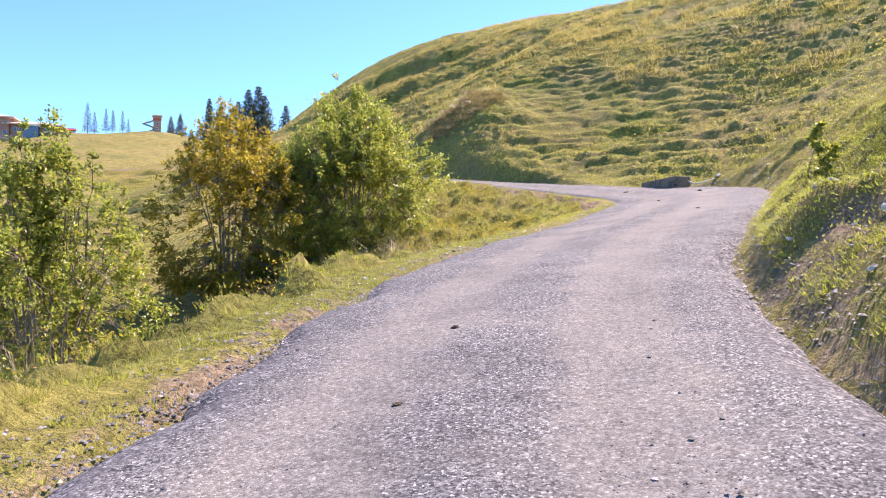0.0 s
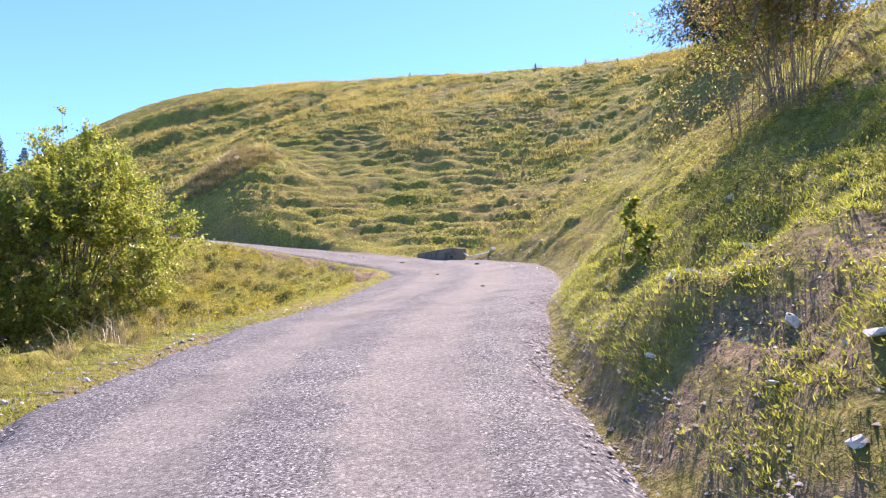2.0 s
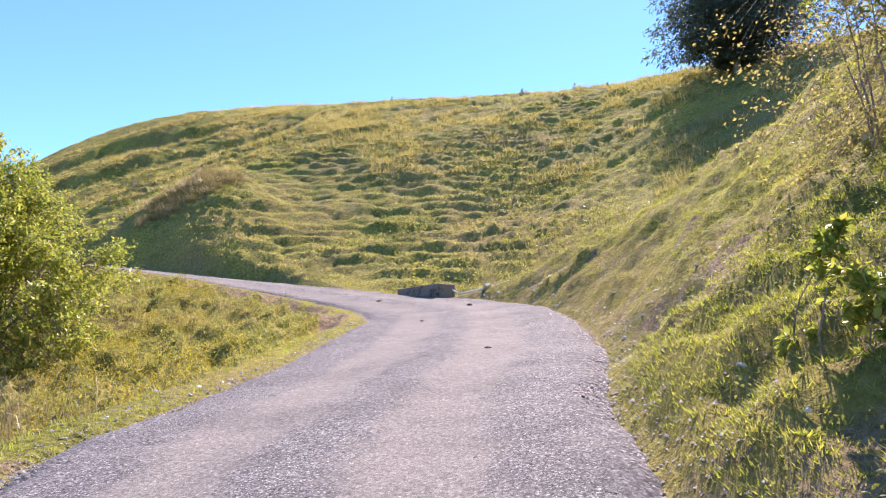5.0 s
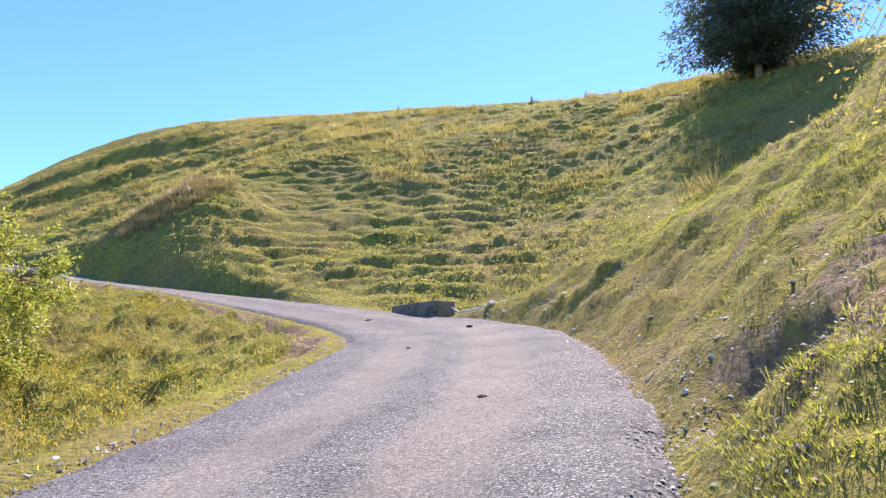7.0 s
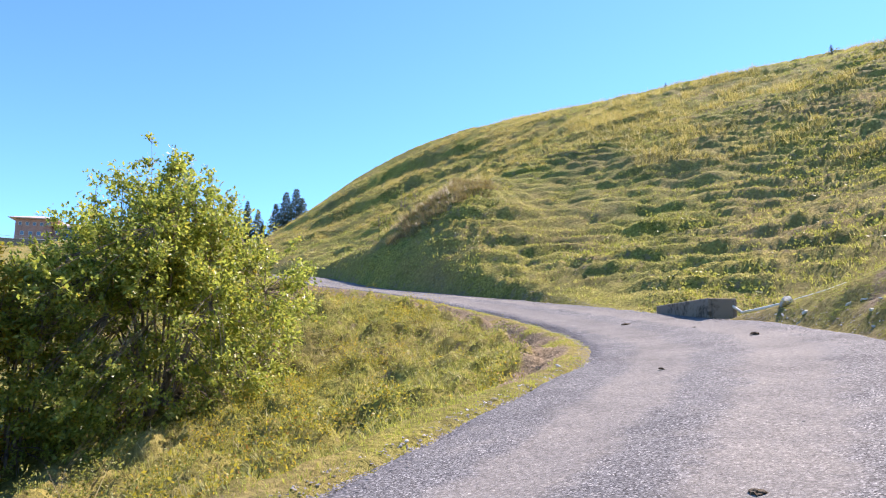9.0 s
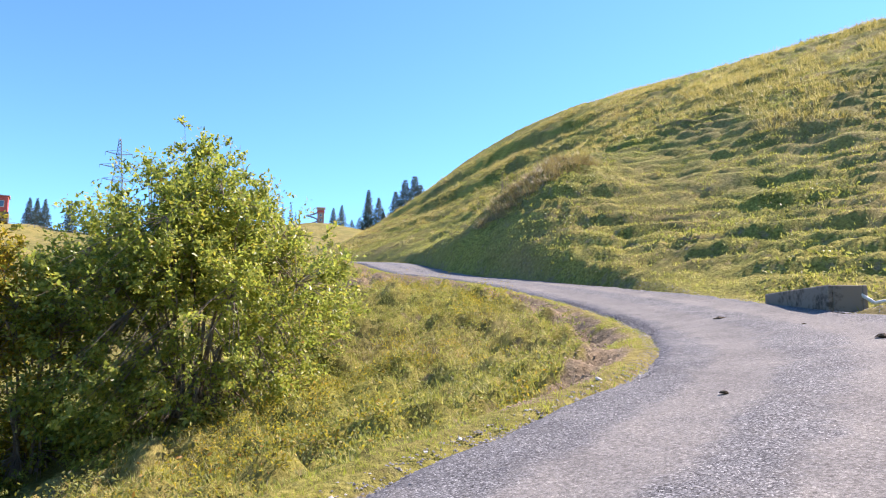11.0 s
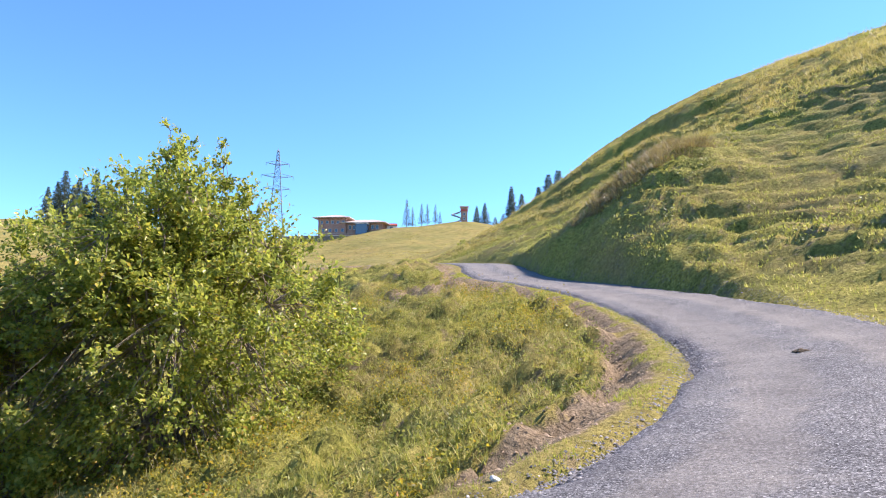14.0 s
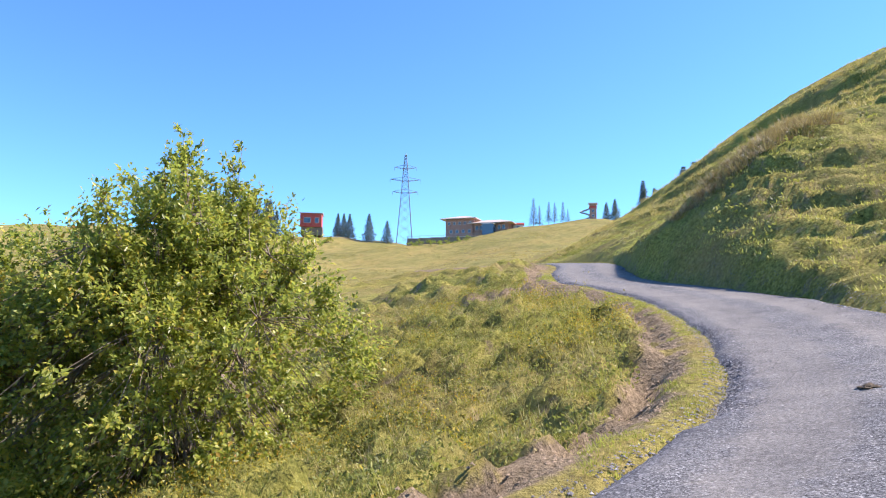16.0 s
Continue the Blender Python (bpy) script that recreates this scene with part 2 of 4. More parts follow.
def natural(x, y):
    z = broad(x, y)
    z = z + mound(x, y, 15, 14, 7, 9, 1.7) + mound(x, y, 2.6, 52, 3.5, 6, 1.8) - mound(x, y, -6, 59, 5, 8, 1.5) - mound(x, y, 13, 30, 4, 5, 1.2)
    z = z - mound(x, y, -7.5, 15, 4.5, 8, 1.2) + mound(x, y, 3.5, 46.5, 3, 4, 1.3)
    z = z + mound(x, y, 17.5, 16.5, 4.5, 3.6, 2.3) - mound(x, y, -6, 39, 5.5, 5.5, 1.9) + 0.55 * smooth((np.hypot(x, y) - 55) / 25) * smooth((x + 21) / 8)
    # old slips below the crest of the hill
    for line_y, low_x, high_x, fall in ((95, -24, 8, 1.2), (87.5, -20, 2, 1.2), (81, -6, 16, 0.9)):
        edge = line_y + 5 * fbm(x / 9, y / 30, 3, 71 + line_y) + 2.2 * fbm(x / 2.1, y / 6, 3, 75 + line_y)
        z = z - fall * smooth((x - low_x) / 7) * smooth((high_x - x) / 7) * smooth((edge - y) / 1.8) * smooth((y - edge + 11) / 9)
    # the far alp, rising to a ridge beyond the valley
    r = np.hypot(x, y)
    left = np.degrees(np.arctan2(-x, y))
    crest = 50.5 + 7.5 * np.exp(-((left - 24) / 9) ** 2) - 3 * np.exp(-((left - 41) / 5) ** 2) + 1.5 * fbm(left * 0.2, r * 0.01, 2, 5)
    rise = np.clip((r - 80) / 275, 0, 1)
    far = 9.5 + (crest - 9.5) * (0.35 * rise + 0.65 * rise * rise) - 0.16 * np.clip(r - 375, 0, 400)
    far = far - 7 * np.exp(-((left - 52) / 12) ** 2 - ((r - 110) / 60) ** 2)
    far = far + smooth((r - 110) / 60) * (5.0 * fbm(x / 45, y / 45, 4, 61) + 1.0 * np.abs(fbm(x / 9, y / 9, 3, 62)))
    far = far - mound(x, y, -203, 280, 22, 22, 6.0)
    out = np.maximum(np.maximum(LAND_X - x, y - (LAND_Y + 8 * LAND_STEP)), 0)
    w = smooth(out / 40) * smooth((left - 4) / 10) * smooth((120 - left) / 25)
    drop = 0.1 * np.clip(r - 160, 0, 900)
    return (z - drop) * (1 - w) + far * w


# centre line of the road: x, y, z, half width, cross fall (up to the right)
STATIONS = [
    (-2.2, -14, -1.9, 1.9, 0.03), (-1.1, -6, -0.75, 1.9, 0.04), (-0.3, 0, 0.1, 1.85, 0.05), (0.15, 3.5, 0.6, 1.85, 0.05), (1.2, 7.9, 1.18, 2.05, 0.06),
    (2.95, 12.05, 1.78, 2.25, 0.08), (5.0, 15.45, 2.3, 2.3, 0.09), (6.7, 19.0, 2.82, 2.3, 0.10), (7.85, 22.2, 3.25, 2.0, 0.12), (8.1, 25.3, 3.58, 1.75, 0.14),
    (7.6, 28.9, 3.93, 1.6, 0.15), (6.1, 33.1, 4.47, 1.55, 0.13), (3.9, 37.1, 5.05, 1.6, 0.09), (0.8, 40.6, 5.65, 1.6, 0.06), (-2.5, 43.8, 6.2, 1.7, 0.04),
    (-5.5, 48.5, 7.0, 1.7, 0.03), (-9.5, 56, 8.1, 1.7, 0.03), (-15.5, 64, 9.1, 1.7, 0.03), (-25, 71, 9.9, 1.7, 0.03), (-38, 77, 10.5, 1.7, 0.03),
]


def dense_line():
    p = np.array(STATIONS)
    p = np.vstack([2 * p[0] - p[1], p, 2 * p[-1] - p[-2]])
    out = []
    for k in range(1, len(p) - 2):
        n = max(4, int(np.hypot(*(p[k + 1, :2] - p[k, :2])) / 0.12))
        for u in np.arange(n) / n:
            a, b, c, d = p[k - 1:k + 3]
            out.append(0.5 * (2 * b + (c - a) * u + (2 * a - 5 * b + 4 * c - d) * u ** 2 + (3 * b - a - 3 * c + d) * u ** 3))
    return np.array(out)


LINE = dense_line()
TANGENT = np.gradient(LINE[:, :2], axis=0)
TANGENT /= np.hypot(TANGENT[:, 0], TANGENT[:, 1])[:, None]


def beside(x, y):
    """Signed distance from the centre line (right positive), and the road's height and half width there."""
    dist, near = np.full(x.shape, 1e9), np.zeros(x.shape, int)
    pick = np.where((x > -60) & (x < 75) & (y > -30) & (y < 135))[0]
    for part_ in np.array_split(pick, max(1, len(pick) // 4000)):
        d = (x[part_, None] - LINE[None, ::2, 0]) ** 2 + (y[part_, None] - LINE[None, ::2, 1]) ** 2
        k = d.argmin(1)
        near[part_], dist[part_] = k * 2, np.sqrt(d[np.arange(len(part_)), k])
    px, py = x - LINE[near, 0], y - LINE[near, 1]
    side = np.sign(px * TANGENT[near, 1] - py * TANGENT[near, 0])
    d = side * dist
    return d, LINE[near, 2] + LINE[near, 4] * np.clip(d, -LINE[near, 3], LINE[near, 3]), LINE[near, 3], near


def land(x, y, detail=True):
    """Height of the ground, its distance beyond the road's edge, and how bare the soil is."""
    x, y = np.asarray(x, float).ravel(), np.asarray(y, float).ravel()
    n = natural(x, y)
    d, zr, hw, k = beside(x, y)
    off = np.abs(d) - hw
    right = d > 0
    grow = np.where(right, 0.95 + 1.5 * smooth((y - 33) / 7) * smooth((62 - y) / 8), 0.42 + 0.3 * smooth((21 - y) / 4)) * np.clip(off - np.where(right, 0.15, 0.7 + 0.5 * smooth((14 - y) / 5)), 0, None) + 0.35 * np.clip(off - 9, 0, None) ** 1.3
    gap = n - zr
    z = zr + grow * np.tanh(gap / np.maximum(grow, 1e-4)) * (grow > 1e-4)
    z = np.where(np.abs(d) > 1e8, n, z)
    near = smooth(1 - off / 30) * (np.abs(d) < 1e8)
    bare = 0.12 * np.ones_like(x)
    if detail:
        rough = smooth((off - 0.2) / 2.0)
        hill = smooth((y - 30) / 6) * smooth((off - 0.6) / 3) * smooth((x + 30) / 15) * smooth((140 - np.hypot(x, y)) / 20)
        bank = right * smooth((27 - y) / 6) * smooth((off - 0.1) / 0.8) * smooth((15 - off) / 5)
        infield = (~right) * smooth((off - 0.5) / 0.9) * smooth((12 - off) / 4) * (y > -10)
        # cattle steps along the contours of the hill
        wob = 2.0 * fbm(x * 0.05, y * 0.09, 3, 3) + 0.5 * fbm(x * 0.5, y * 0.5, 2, 4)
        u = z / 0.62 + wob
        fr = u - np.floor(u)
        patch = smooth(0.5 + 1.6 * vnoise(x * 0.09, y * 0.13, 8))
        z = z + hill * smooth((104 - y) / 30) * 0.70 * (0.4 + 0.6 * patch) * (smooth(fr * 2.3) - fr)
        z = z + hill * (0.8 * fbm(x * 0.07, y * 0.07, 3, 11) + 0.26 * np.abs(fbm(x * 0.3, y * 0.8, 3, 12)) + 0.30 * fbm(x * 0.9, y * 2.0, 3, 13) + 0.28 * smooth((140 - np.hypot(x, y) - 40) / 15) * smooth((fbm(x * 0.13, y * 0.36, 3, 14) - 0.10) / 0.10))
        z = z + bank * (0.40 * fbm(x * 0.9, y * 0.9, 4, 21) + 0.40 * np.maximum(fbm(x * 1.7, y * 1.7, 3, 23), -0.26) + 0.16 * fbm(x * 3, y * 3, 2, 22))
        z = z + right * smooth((11 - y) / 3) * 0.09 * smooth((off - 0.18) / 0.2) * smooth((2.2 - off) / 1.8)
        z = z + infield * (0.30 * np.abs(fbm(x * 0.8, y * 0.8, 3, 31)) + 0.58 * np.abs(fbm(x * 1.5, y * 1.5, 2, 34)) + 0.54 * fbm(x * 2.6, y * 2.6, 3, 32) - 0.20)
        z = z + rough * 0.03 * fbm(x * 6, y * 6, 2, 41) - 0.14 * smooth(1 - np.abs(off - 0.9) / 0.5) * (~right) * smooth((y - 19) / 3)
        steep = hill * smooth((0.42 - fr) / 0.1) * (0.3 + 0.7 * patch)
        bare = bare + bank * smooth((4 - off) / 2) * (0.05 + 0.03 * smooth((15 - y) / 6)) + 0.4 * bank * smooth(-3 * fbm(x * 1.7, y * 1.7, 3, 23) - 0.2) + 0.55 * smooth(1 - np.abs(off - 0.9) / 0.7) * (~right) * smooth((y - 19) / 3) * smooth(0.85 + 1.6 * fbm(x * 1.6, y * 1.6, 3, 33)) + 0.20 * smooth(1 - np.abs(off - 0.15) / 0.4) * (~right) * smooth((15 - y) / 5) * smooth(0.6 + 1.6 * fbm(x * 1.3, y * 1.3, 3, 35)) + 0.12 * steep
        cut = right * smooth((y - 34) / 5) * smooth((58 - y) / 6) * smooth((4.5 - off) / 2)
        z = z + cut * smooth(off / 0.6) * 0.35 * fbm(x * 1.8, y * 1.8, 3, 45)
        bare = bare + 0.06 * cut + 0.2 * infield * smooth(-3 * fbm(x * 2.6, y * 2.6, 3, 32)) + 0.10 * smooth(1 - off / 0.5) + 0.2 * right * smooth((11 - y) / 3) * smooth(1 - np.abs(off - 0.28) / 0.3) - 0.5 * (smooth((r_far(x, y) - 90) / 30))
    z = z - mound(x, y, 6.75, 12.15, 0.42, 0.50, 0.75)
    bare = bare + mound(x, y, 6.65, 12.15, 0.45, 0.5, 0.6)
    bare = bare + mound(x, y, -4.8, 41.2, 2.8, 1.5, 0.7)
    inside = smooth((0.25 - off) / 0.35)
    z = z - 0.12 * inside * (np.abs(d) < 1e8)
    return z, off, bare, right


def r_far(x, y):
    return np.hypot(x, y)


def ground_height(x, y):
    return land(np.atleast_1d(x), np.atleast_1d(y))[0]


def lines(stops):
    """Grid lines from (start, step) pairs, the last pair ending the run."""
    out = []
    for (a, s), (b, _) in zip(stops, stops[1:]):
        n = max(1, round((b - a) / s))
        out += [a + (b - a) * k / n for k in range(n)]
    return np.array(out + [stops[-1][0]])


def grid_mesh(name, xs, ys, zz):
    nx, ny = len(xs), len(ys)
    X, Y = np.meshgrid(xs, ys, indexing="ij")
    me = bpy.data.meshes.new(name)
    co = np.stack([X.ravel(), Y.ravel(), zz.ravel()], 1)
    i = np.arange((nx - 1) * ny).reshape(nx - 1, ny)[:, :-1].ravel()
    quads = np.stack([i, i + ny, i + ny + 1, i + 1], 1)
    fill_mesh(me, co, quads)
    return me


def fill_mesh(me, co, faces):
    """Fills a mesh from arrays; all faces have one size."""
    n, k = faces.shape
    me.vertices.add(len(co))
    me.vertices.foreach_set("co", np.ascontiguousarray(co, dtype=np.float32).ravel())
    me.loops.add(n * k)
    me.loops.foreach_set("vertex_index", np.ascontiguousarray(faces, dtype=np.int32).ravel())
    me.polygons.add(n)
    me.polygons.foreach_set("loop_start", np.arange(0, n * k, k, dtype=np.int32))
    me.update(calc_edges=True)
    me.validate()
    return me


def set_attribute(me, name, values):
    a = me.attributes.new(name, "FLOAT", "POINT")
    a.data.foreach_set("value", np.ascontiguousarray(values, dtype=np.float32))


xs = lines([(-2600, 400), (-600, 60), (-240, 8), (-60, 1.5), (-24, 0.42), (-8, 0.18), (13, 0.32), (50, 1.5), (80, 8), (160, 80), (2600, 1)])
ys = lines([(-1500, 300), (-120, 12), (-14, 0.7), (-1, 0.19), (34, 0.22), (60, 0.34), (112, 0.9), (150, 6), (440, 60), (3000, 1)])
GX, GY = np.meshgrid(xs, ys, indexing="ij")
gz, goff, gbare, _ = land(GX, GY)
me = grid_mesh("ground", xs, ys, gz.reshape(GX.shape))
set_attribute(me, "bare", gbare)
gleft = np.degrees(np.arctan2(-GX.ravel(), GY.ravel()))
set_attribute(me, "dry", smooth((np.hypot(GX.ravel(), GY.ravel()) - 75) / 50) * smooth((gleft - 6) / 8))
me.materials.append(MEADOW)
me.polygons.foreach_set("use_smooth", np.ones(len(me.polygons), bool))
ground = tagged(new("ground", me), "sunlit alpine pasture with green and dry grass", "ground", kind="structure")


# ---- the road ----
def build_road():
    across = np.linspace(-1, 1, 45)
    n = len(LINE)
    c, hw = LINE[:, :2], LINE[:, 3]
    normal = np.stack([TANGENT[:, 1], -TANGENT[:, 0]], 1)
    s = np.cumsum(np.r_[0, np.hypot(*np.diff(c, axis=0).T)])
    ragged = hw[:, None] + 0.12 + 0.30 * fbm(s[:, None] * 0.9 + np.sign(across) * 50, np.zeros((n, 45)), 4, 51)
    off = across[None, :] * ragged
    X, Y = c[:, :1] + normal[:, :1] * off, c[:, 1:] + normal[:, 1:] * off
    worn = np.exp(-((off - 0.85) / 0.38) ** 2) + np.exp(-((off + 0.75) / 0.38) ** 2)
    edge = smooth((np.abs(across) - 0.86) / 0.14)[None, :]
    Z = LINE[:, 2:3] + LINE[:, 4:5] * off + 0.03 * (1 - across ** 2)[None, :] - 0.025 * worn - 0.10 * edge + 0.02 * fbm(X * 1.1, Y * 1.1, 3, 52) + 0.012 * fbm(X * 9, Y * 9, 2, 53) + 0.012
    me = bpy.data.meshes.new("road")
    i = np.arange((n - 1) * 45).reshape(n - 1, 45)[:, :-1].ravel()
    fill_mesh(me, np.stack([X.ravel(), Y.ravel(), Z.ravel()], 1), np.stack([i, i + 1, i + 46, i + 45], 1))
    set_attribute(me, "track", (worn * (0.75 + 0.5 * fbm(X * 0.5, Y * 0.5, 2, 54))).ravel())
    clay = sum(mound(X, Y, a, b, rx, ry, 0.6) for a, b, rx, ry in ((-0.1, 2.6, 0.2, 1.1), (0.12, 4.6, 0.2, 1.2), (0.45, 7.0, 0.18, 0.9), (1.9, 14.3, 0.4, 0.4), (4.6, 12.6, 0.4, 0.3), (5.2, 14.2, 0.3, 0.4), (7.4, 24.5, 0.8, 0.5), (8.2, 22.6, 0.8, 0.4)))
    set_attribute(me, "clay", clay.ravel())
    set_attribute(me, "edge", (0.62 * smooth((np.abs(off) - ragged + 0.62) / 0.5)).ravel())
    me.materials.append(GRAVEL)
    me.polygons.foreach_set("use_smooth", np.ones(len(me.polygons), bool))
    return tagged(new("road", me), "grey gravel mountain road with two dusty wheel tracks", "road", kind="structure")


road = build_road()


# ---- builders ----
def part(name, co, faces, mat, parent=None, label="", smooth_=False):
    """One mesh object from points and faces, under a thing or part."""
    me = bpy.data.meshes.new(name)
    if isinstance(faces, np.ndarray):
        fill_mesh(me, np.asarray(co), faces)
    else:
        me.from_pydata([tuple(p) for p in co], [], faces)
        me.update()
    me.materials.append(mat)
    if smooth_:
        me.polygons.foreach_set("use_smooth", np.ones(len(me.polygons), bool))
    ob = new(name, me)
    if parent:
        ob.parent = parent
    if label:
        ob["label"] = label
    return ob


def thing(name, at, label, category, group="", kind="", turn=0.0):
    ob = new(name)
    ob.empty_display_size = 0.2
    ob.matrix_basis = pose(*at, 0, 0, turn)
    return tagged(ob, label, category, group, kind)


def tubes(paths, sides=5):
    """Points and quads of tapered tubes along paths of (point, radius)."""
    co, faces = [], []
    ring = [(math.cos(2 * math.pi * k / sides), math.sin(2 * math.pi * k / sides)) for k in range(sides)]
    for path in paths:
        base = len(co)
        for k, (p, r) in enumerate(path):
            q = path[min(k + 1, len(path) - 1)][0] - path[max(k - 1, 0)][0]
            q = q.normalized() if q.length > 1e-6 else Vector((0, 0, 1))
            a = q.orthogonal().normalized()
            b = q.cross(a)
            co += [tuple(p + (a * ca + b * sa) * float(r)) for ca, sa in ring]
        for k in range(len(path) - 1):
            for j in range(sides):
                o, j2 = base + k * sides, (j + 1) % sides
                faces.append((o + j, o + j2, o + sides + j2, o + sides + j))
    return co, np.array(faces)


def leaf_cloud(centres, size, rng, droop=0.3, wide=0.5, facing=None, upper=None):
    """Folded leaves: two triangles each, turned at random or with their upper face along a direction."""
    n = len(centres)
    way = rng.normal(size=(n, 3))
    way[:, 2] -= droop
    if facing is not None:
        way += facing
    way /= np.linalg.norm(way, axis=1)[:, None]
    lead = rng.normal(size=(n, 3)) if upper is None else upper + 0.55 * rng.normal(size=(n, 3))
    side = np.cross(way, lead)
    side /= np.linalg.norm(side, axis=1)[:, None]
    up = np.cross(side, way)
    s = (size * rng.uniform(0.6, 1.35, n)).reshape(n, 1)
    tip, mid = centres + way * s, centres + way * s * 0.45
    l = mid + side * s * wide * 0.5 + up * s * 0.12
    r = mid - side * s * wide * 0.5 + up * s * 0.12
    co = np.stack([centres, l, tip, r], 1).reshape(-1, 3)
    i = np.arange(n)[:, None] * 4
    return co, np.concatenate([i + [0, 1, 2], i + [0, 2, 3]], 0)


def bush(name, x, y, radius, height, leaves, mat, label, seed, size=0.085, spikes=(), stems=16, clumps=420, low=0.06, category="bush", deep=0.0, thick=1.0, shoots=0, taper=0.5, inner=0.22):
    """A many-stemmed shrub: stems fan out from the base, and leafy sprays sit on lobes of an uneven dome."""
    rng = np.random.default_rng(seed)
    z = float(ground_height(x, y)[0]) - 0.1
    root = thing(name, (x, y, z), label, category)
    paths, nodes, starts, ends = [], [], [], []
    for k in range(stems):
        a = 2 * math.pi * (k + rng.uniform(-0.3, 0.3)) / stems
        reach = radius * rng.uniform(0.15, 0.75)
        top = height * (1.0 - 0.6 * (reach / radius) ** 2) * rng.uniform(0.7, 0.92)
        p0 = Vector((0.3 * math.cos(a), 0.3 * math.sin(a), 0))
        p3 = Vector((reach * math.cos(a), reach * math.sin(a), top))
        pts = []
        for u in np.linspace(0, 1, 9):
            p = p0.lerp(p3, u ** 1.25)
            p.z = top * u ** 0.85
            p += Vector(rng.normal(size=3)) * 0.05 * u
            pts.append((p, thick * (0.03 * (1 - u) + 0.006)))
        paths.append(pts)
        nodes += [tuple(q) for q, _ in pts[1:]]
    nodes = np.array(nodes)
    h0 = height * 0.42
    lobes = [(rng.uniform(0, 2 * math.pi), math.asin(rng.uniform(-0.85, 1)), rng.uniform(0.84, 1.16), rng.uniform(0.2, 0.38)) for _ in range(max(8, clumps // 12))]
    for k in range(clumps):
        a0, e0, r0, spread = lobes[int(rng.integers(len(lobes)))]
        da, de = rng.normal(size=2) * spread * 0.6
        a, e = a0 + da / max(0.35, math.cos(e0)), min(1.5, max(-1.0, e0 + de))
        r = r0 * (1 - 0.28 * (da * da + de * de) / spread ** 2)
        r *= rng.uniform(0.35, 0.75) if rng.random() < inner else rng.uniform(0.9, 1.04)
        r = max(r, 0.25)
        wide = radius * r * math.cos(e) * (1 - taper * max(0.0, math.sin(e)))
        end = Vector((wide * math.cos(a), wide * math.sin(a), h0 + (height - h0) * r * math.sin(e) if e > 0 else h0 + (h0 + deep) * 1.25 * math.sin(e)))
        end.z = max(end.z, low * height - deep)
        near = nodes[((nodes - np.array(end)) ** 2 * (1, 1, 0.6)).sum(1).argmin()]
        q = Vector(near)
        paths.append([(q, 0.010 * thick), (q.lerp(end, 0.55) + Vector((0, 0, 0.06)), 0.007 * thick), (end, 0.003)])
        out = Vector((end.x, end.y, (end.z - h0) * 1.1 + 0.25 * radius)).normalized()
        for _ in range(4):
            way = out + Vector(rng.normal(size=3)) * 0.55 + Vector((0, 0, 0.25))
            starts.append(tuple(end - out * 0.04 * radius))
            ends.append(tuple(end + way.normalized() * radius * rng.uniform(0.07, 0.16)))
    spikes = list(spikes)
    for k in range(shoots):
        a, q = rng.uniform(0, 2 * math.pi), math.sqrt(rng.random()) * 0.7
        spikes.append((radius * q * math.cos(a), radius * q * math.sin(a), height * (0.95 - 0.6 * q * q) + rng.uniform(0.1, 0.6)))
    for sx, sy, top in spikes:
        q, pts = Vector((sx * 0.7, sy * 0.7, height * 0.5)), []
        for u in np.linspace(0, 1, 8):
            pts.append((q.lerp(Vector((sx, sy, top)), u) + Vector(rng.normal(size=3)) * 0.03, 0.022 * (1 - u) + 0.004))
        paths.append(pts)
        for u in np.linspace(0.3, 1, 14):
            for _ in range(3):
                q = pts[int(u * 7)][0]
                w = 0.45 * (1.12 - u) + 0.06
                end = q + Vector((rng.normal() * w, rng.normal() * w, rng.uniform(0.0, 0.3)))
                paths.append([(q, 0.008), (end, 0.003)])
                starts.append(tuple(q.lerp(end, 0.3)))
                ends.append(tuple(end))
    for path in paths[:stems]:
        part("stem", *tubes([path], 6), BARK, root)
    tagged(part("twig_growth", *tubes(paths[stems:], 4), BARK, root, "thin grey-brown twigs"), kind="stuff")
    starts, ends = np.array(starts), np.array(ends)
    pick = rng.integers(len(starts), size=leaves)
    along = ends[pick] - starts[pick]
    pos = starts[pick] + along * rng.uniform(0.1, 1.08, (leaves, 1)) + rng.normal(size=(leaves, 3)) * 0.012 * radius
    pos[:, 2] = np.maximum(pos[:, 2], 0.05 - deep)
    upper = along / (np.linalg.norm(along, axis=1)[:, None] + 1e-6) * 0.4 + (0, 0, 0.9)
    tagged(part("foliage", *leaf_cloud(pos, size, rng, 0.25, 0.56, along / (np.linalg.norm(along, axis=1)[:, None] + 1e-6) * 0.9, upper), mat, root), kind="stuff")
    return root


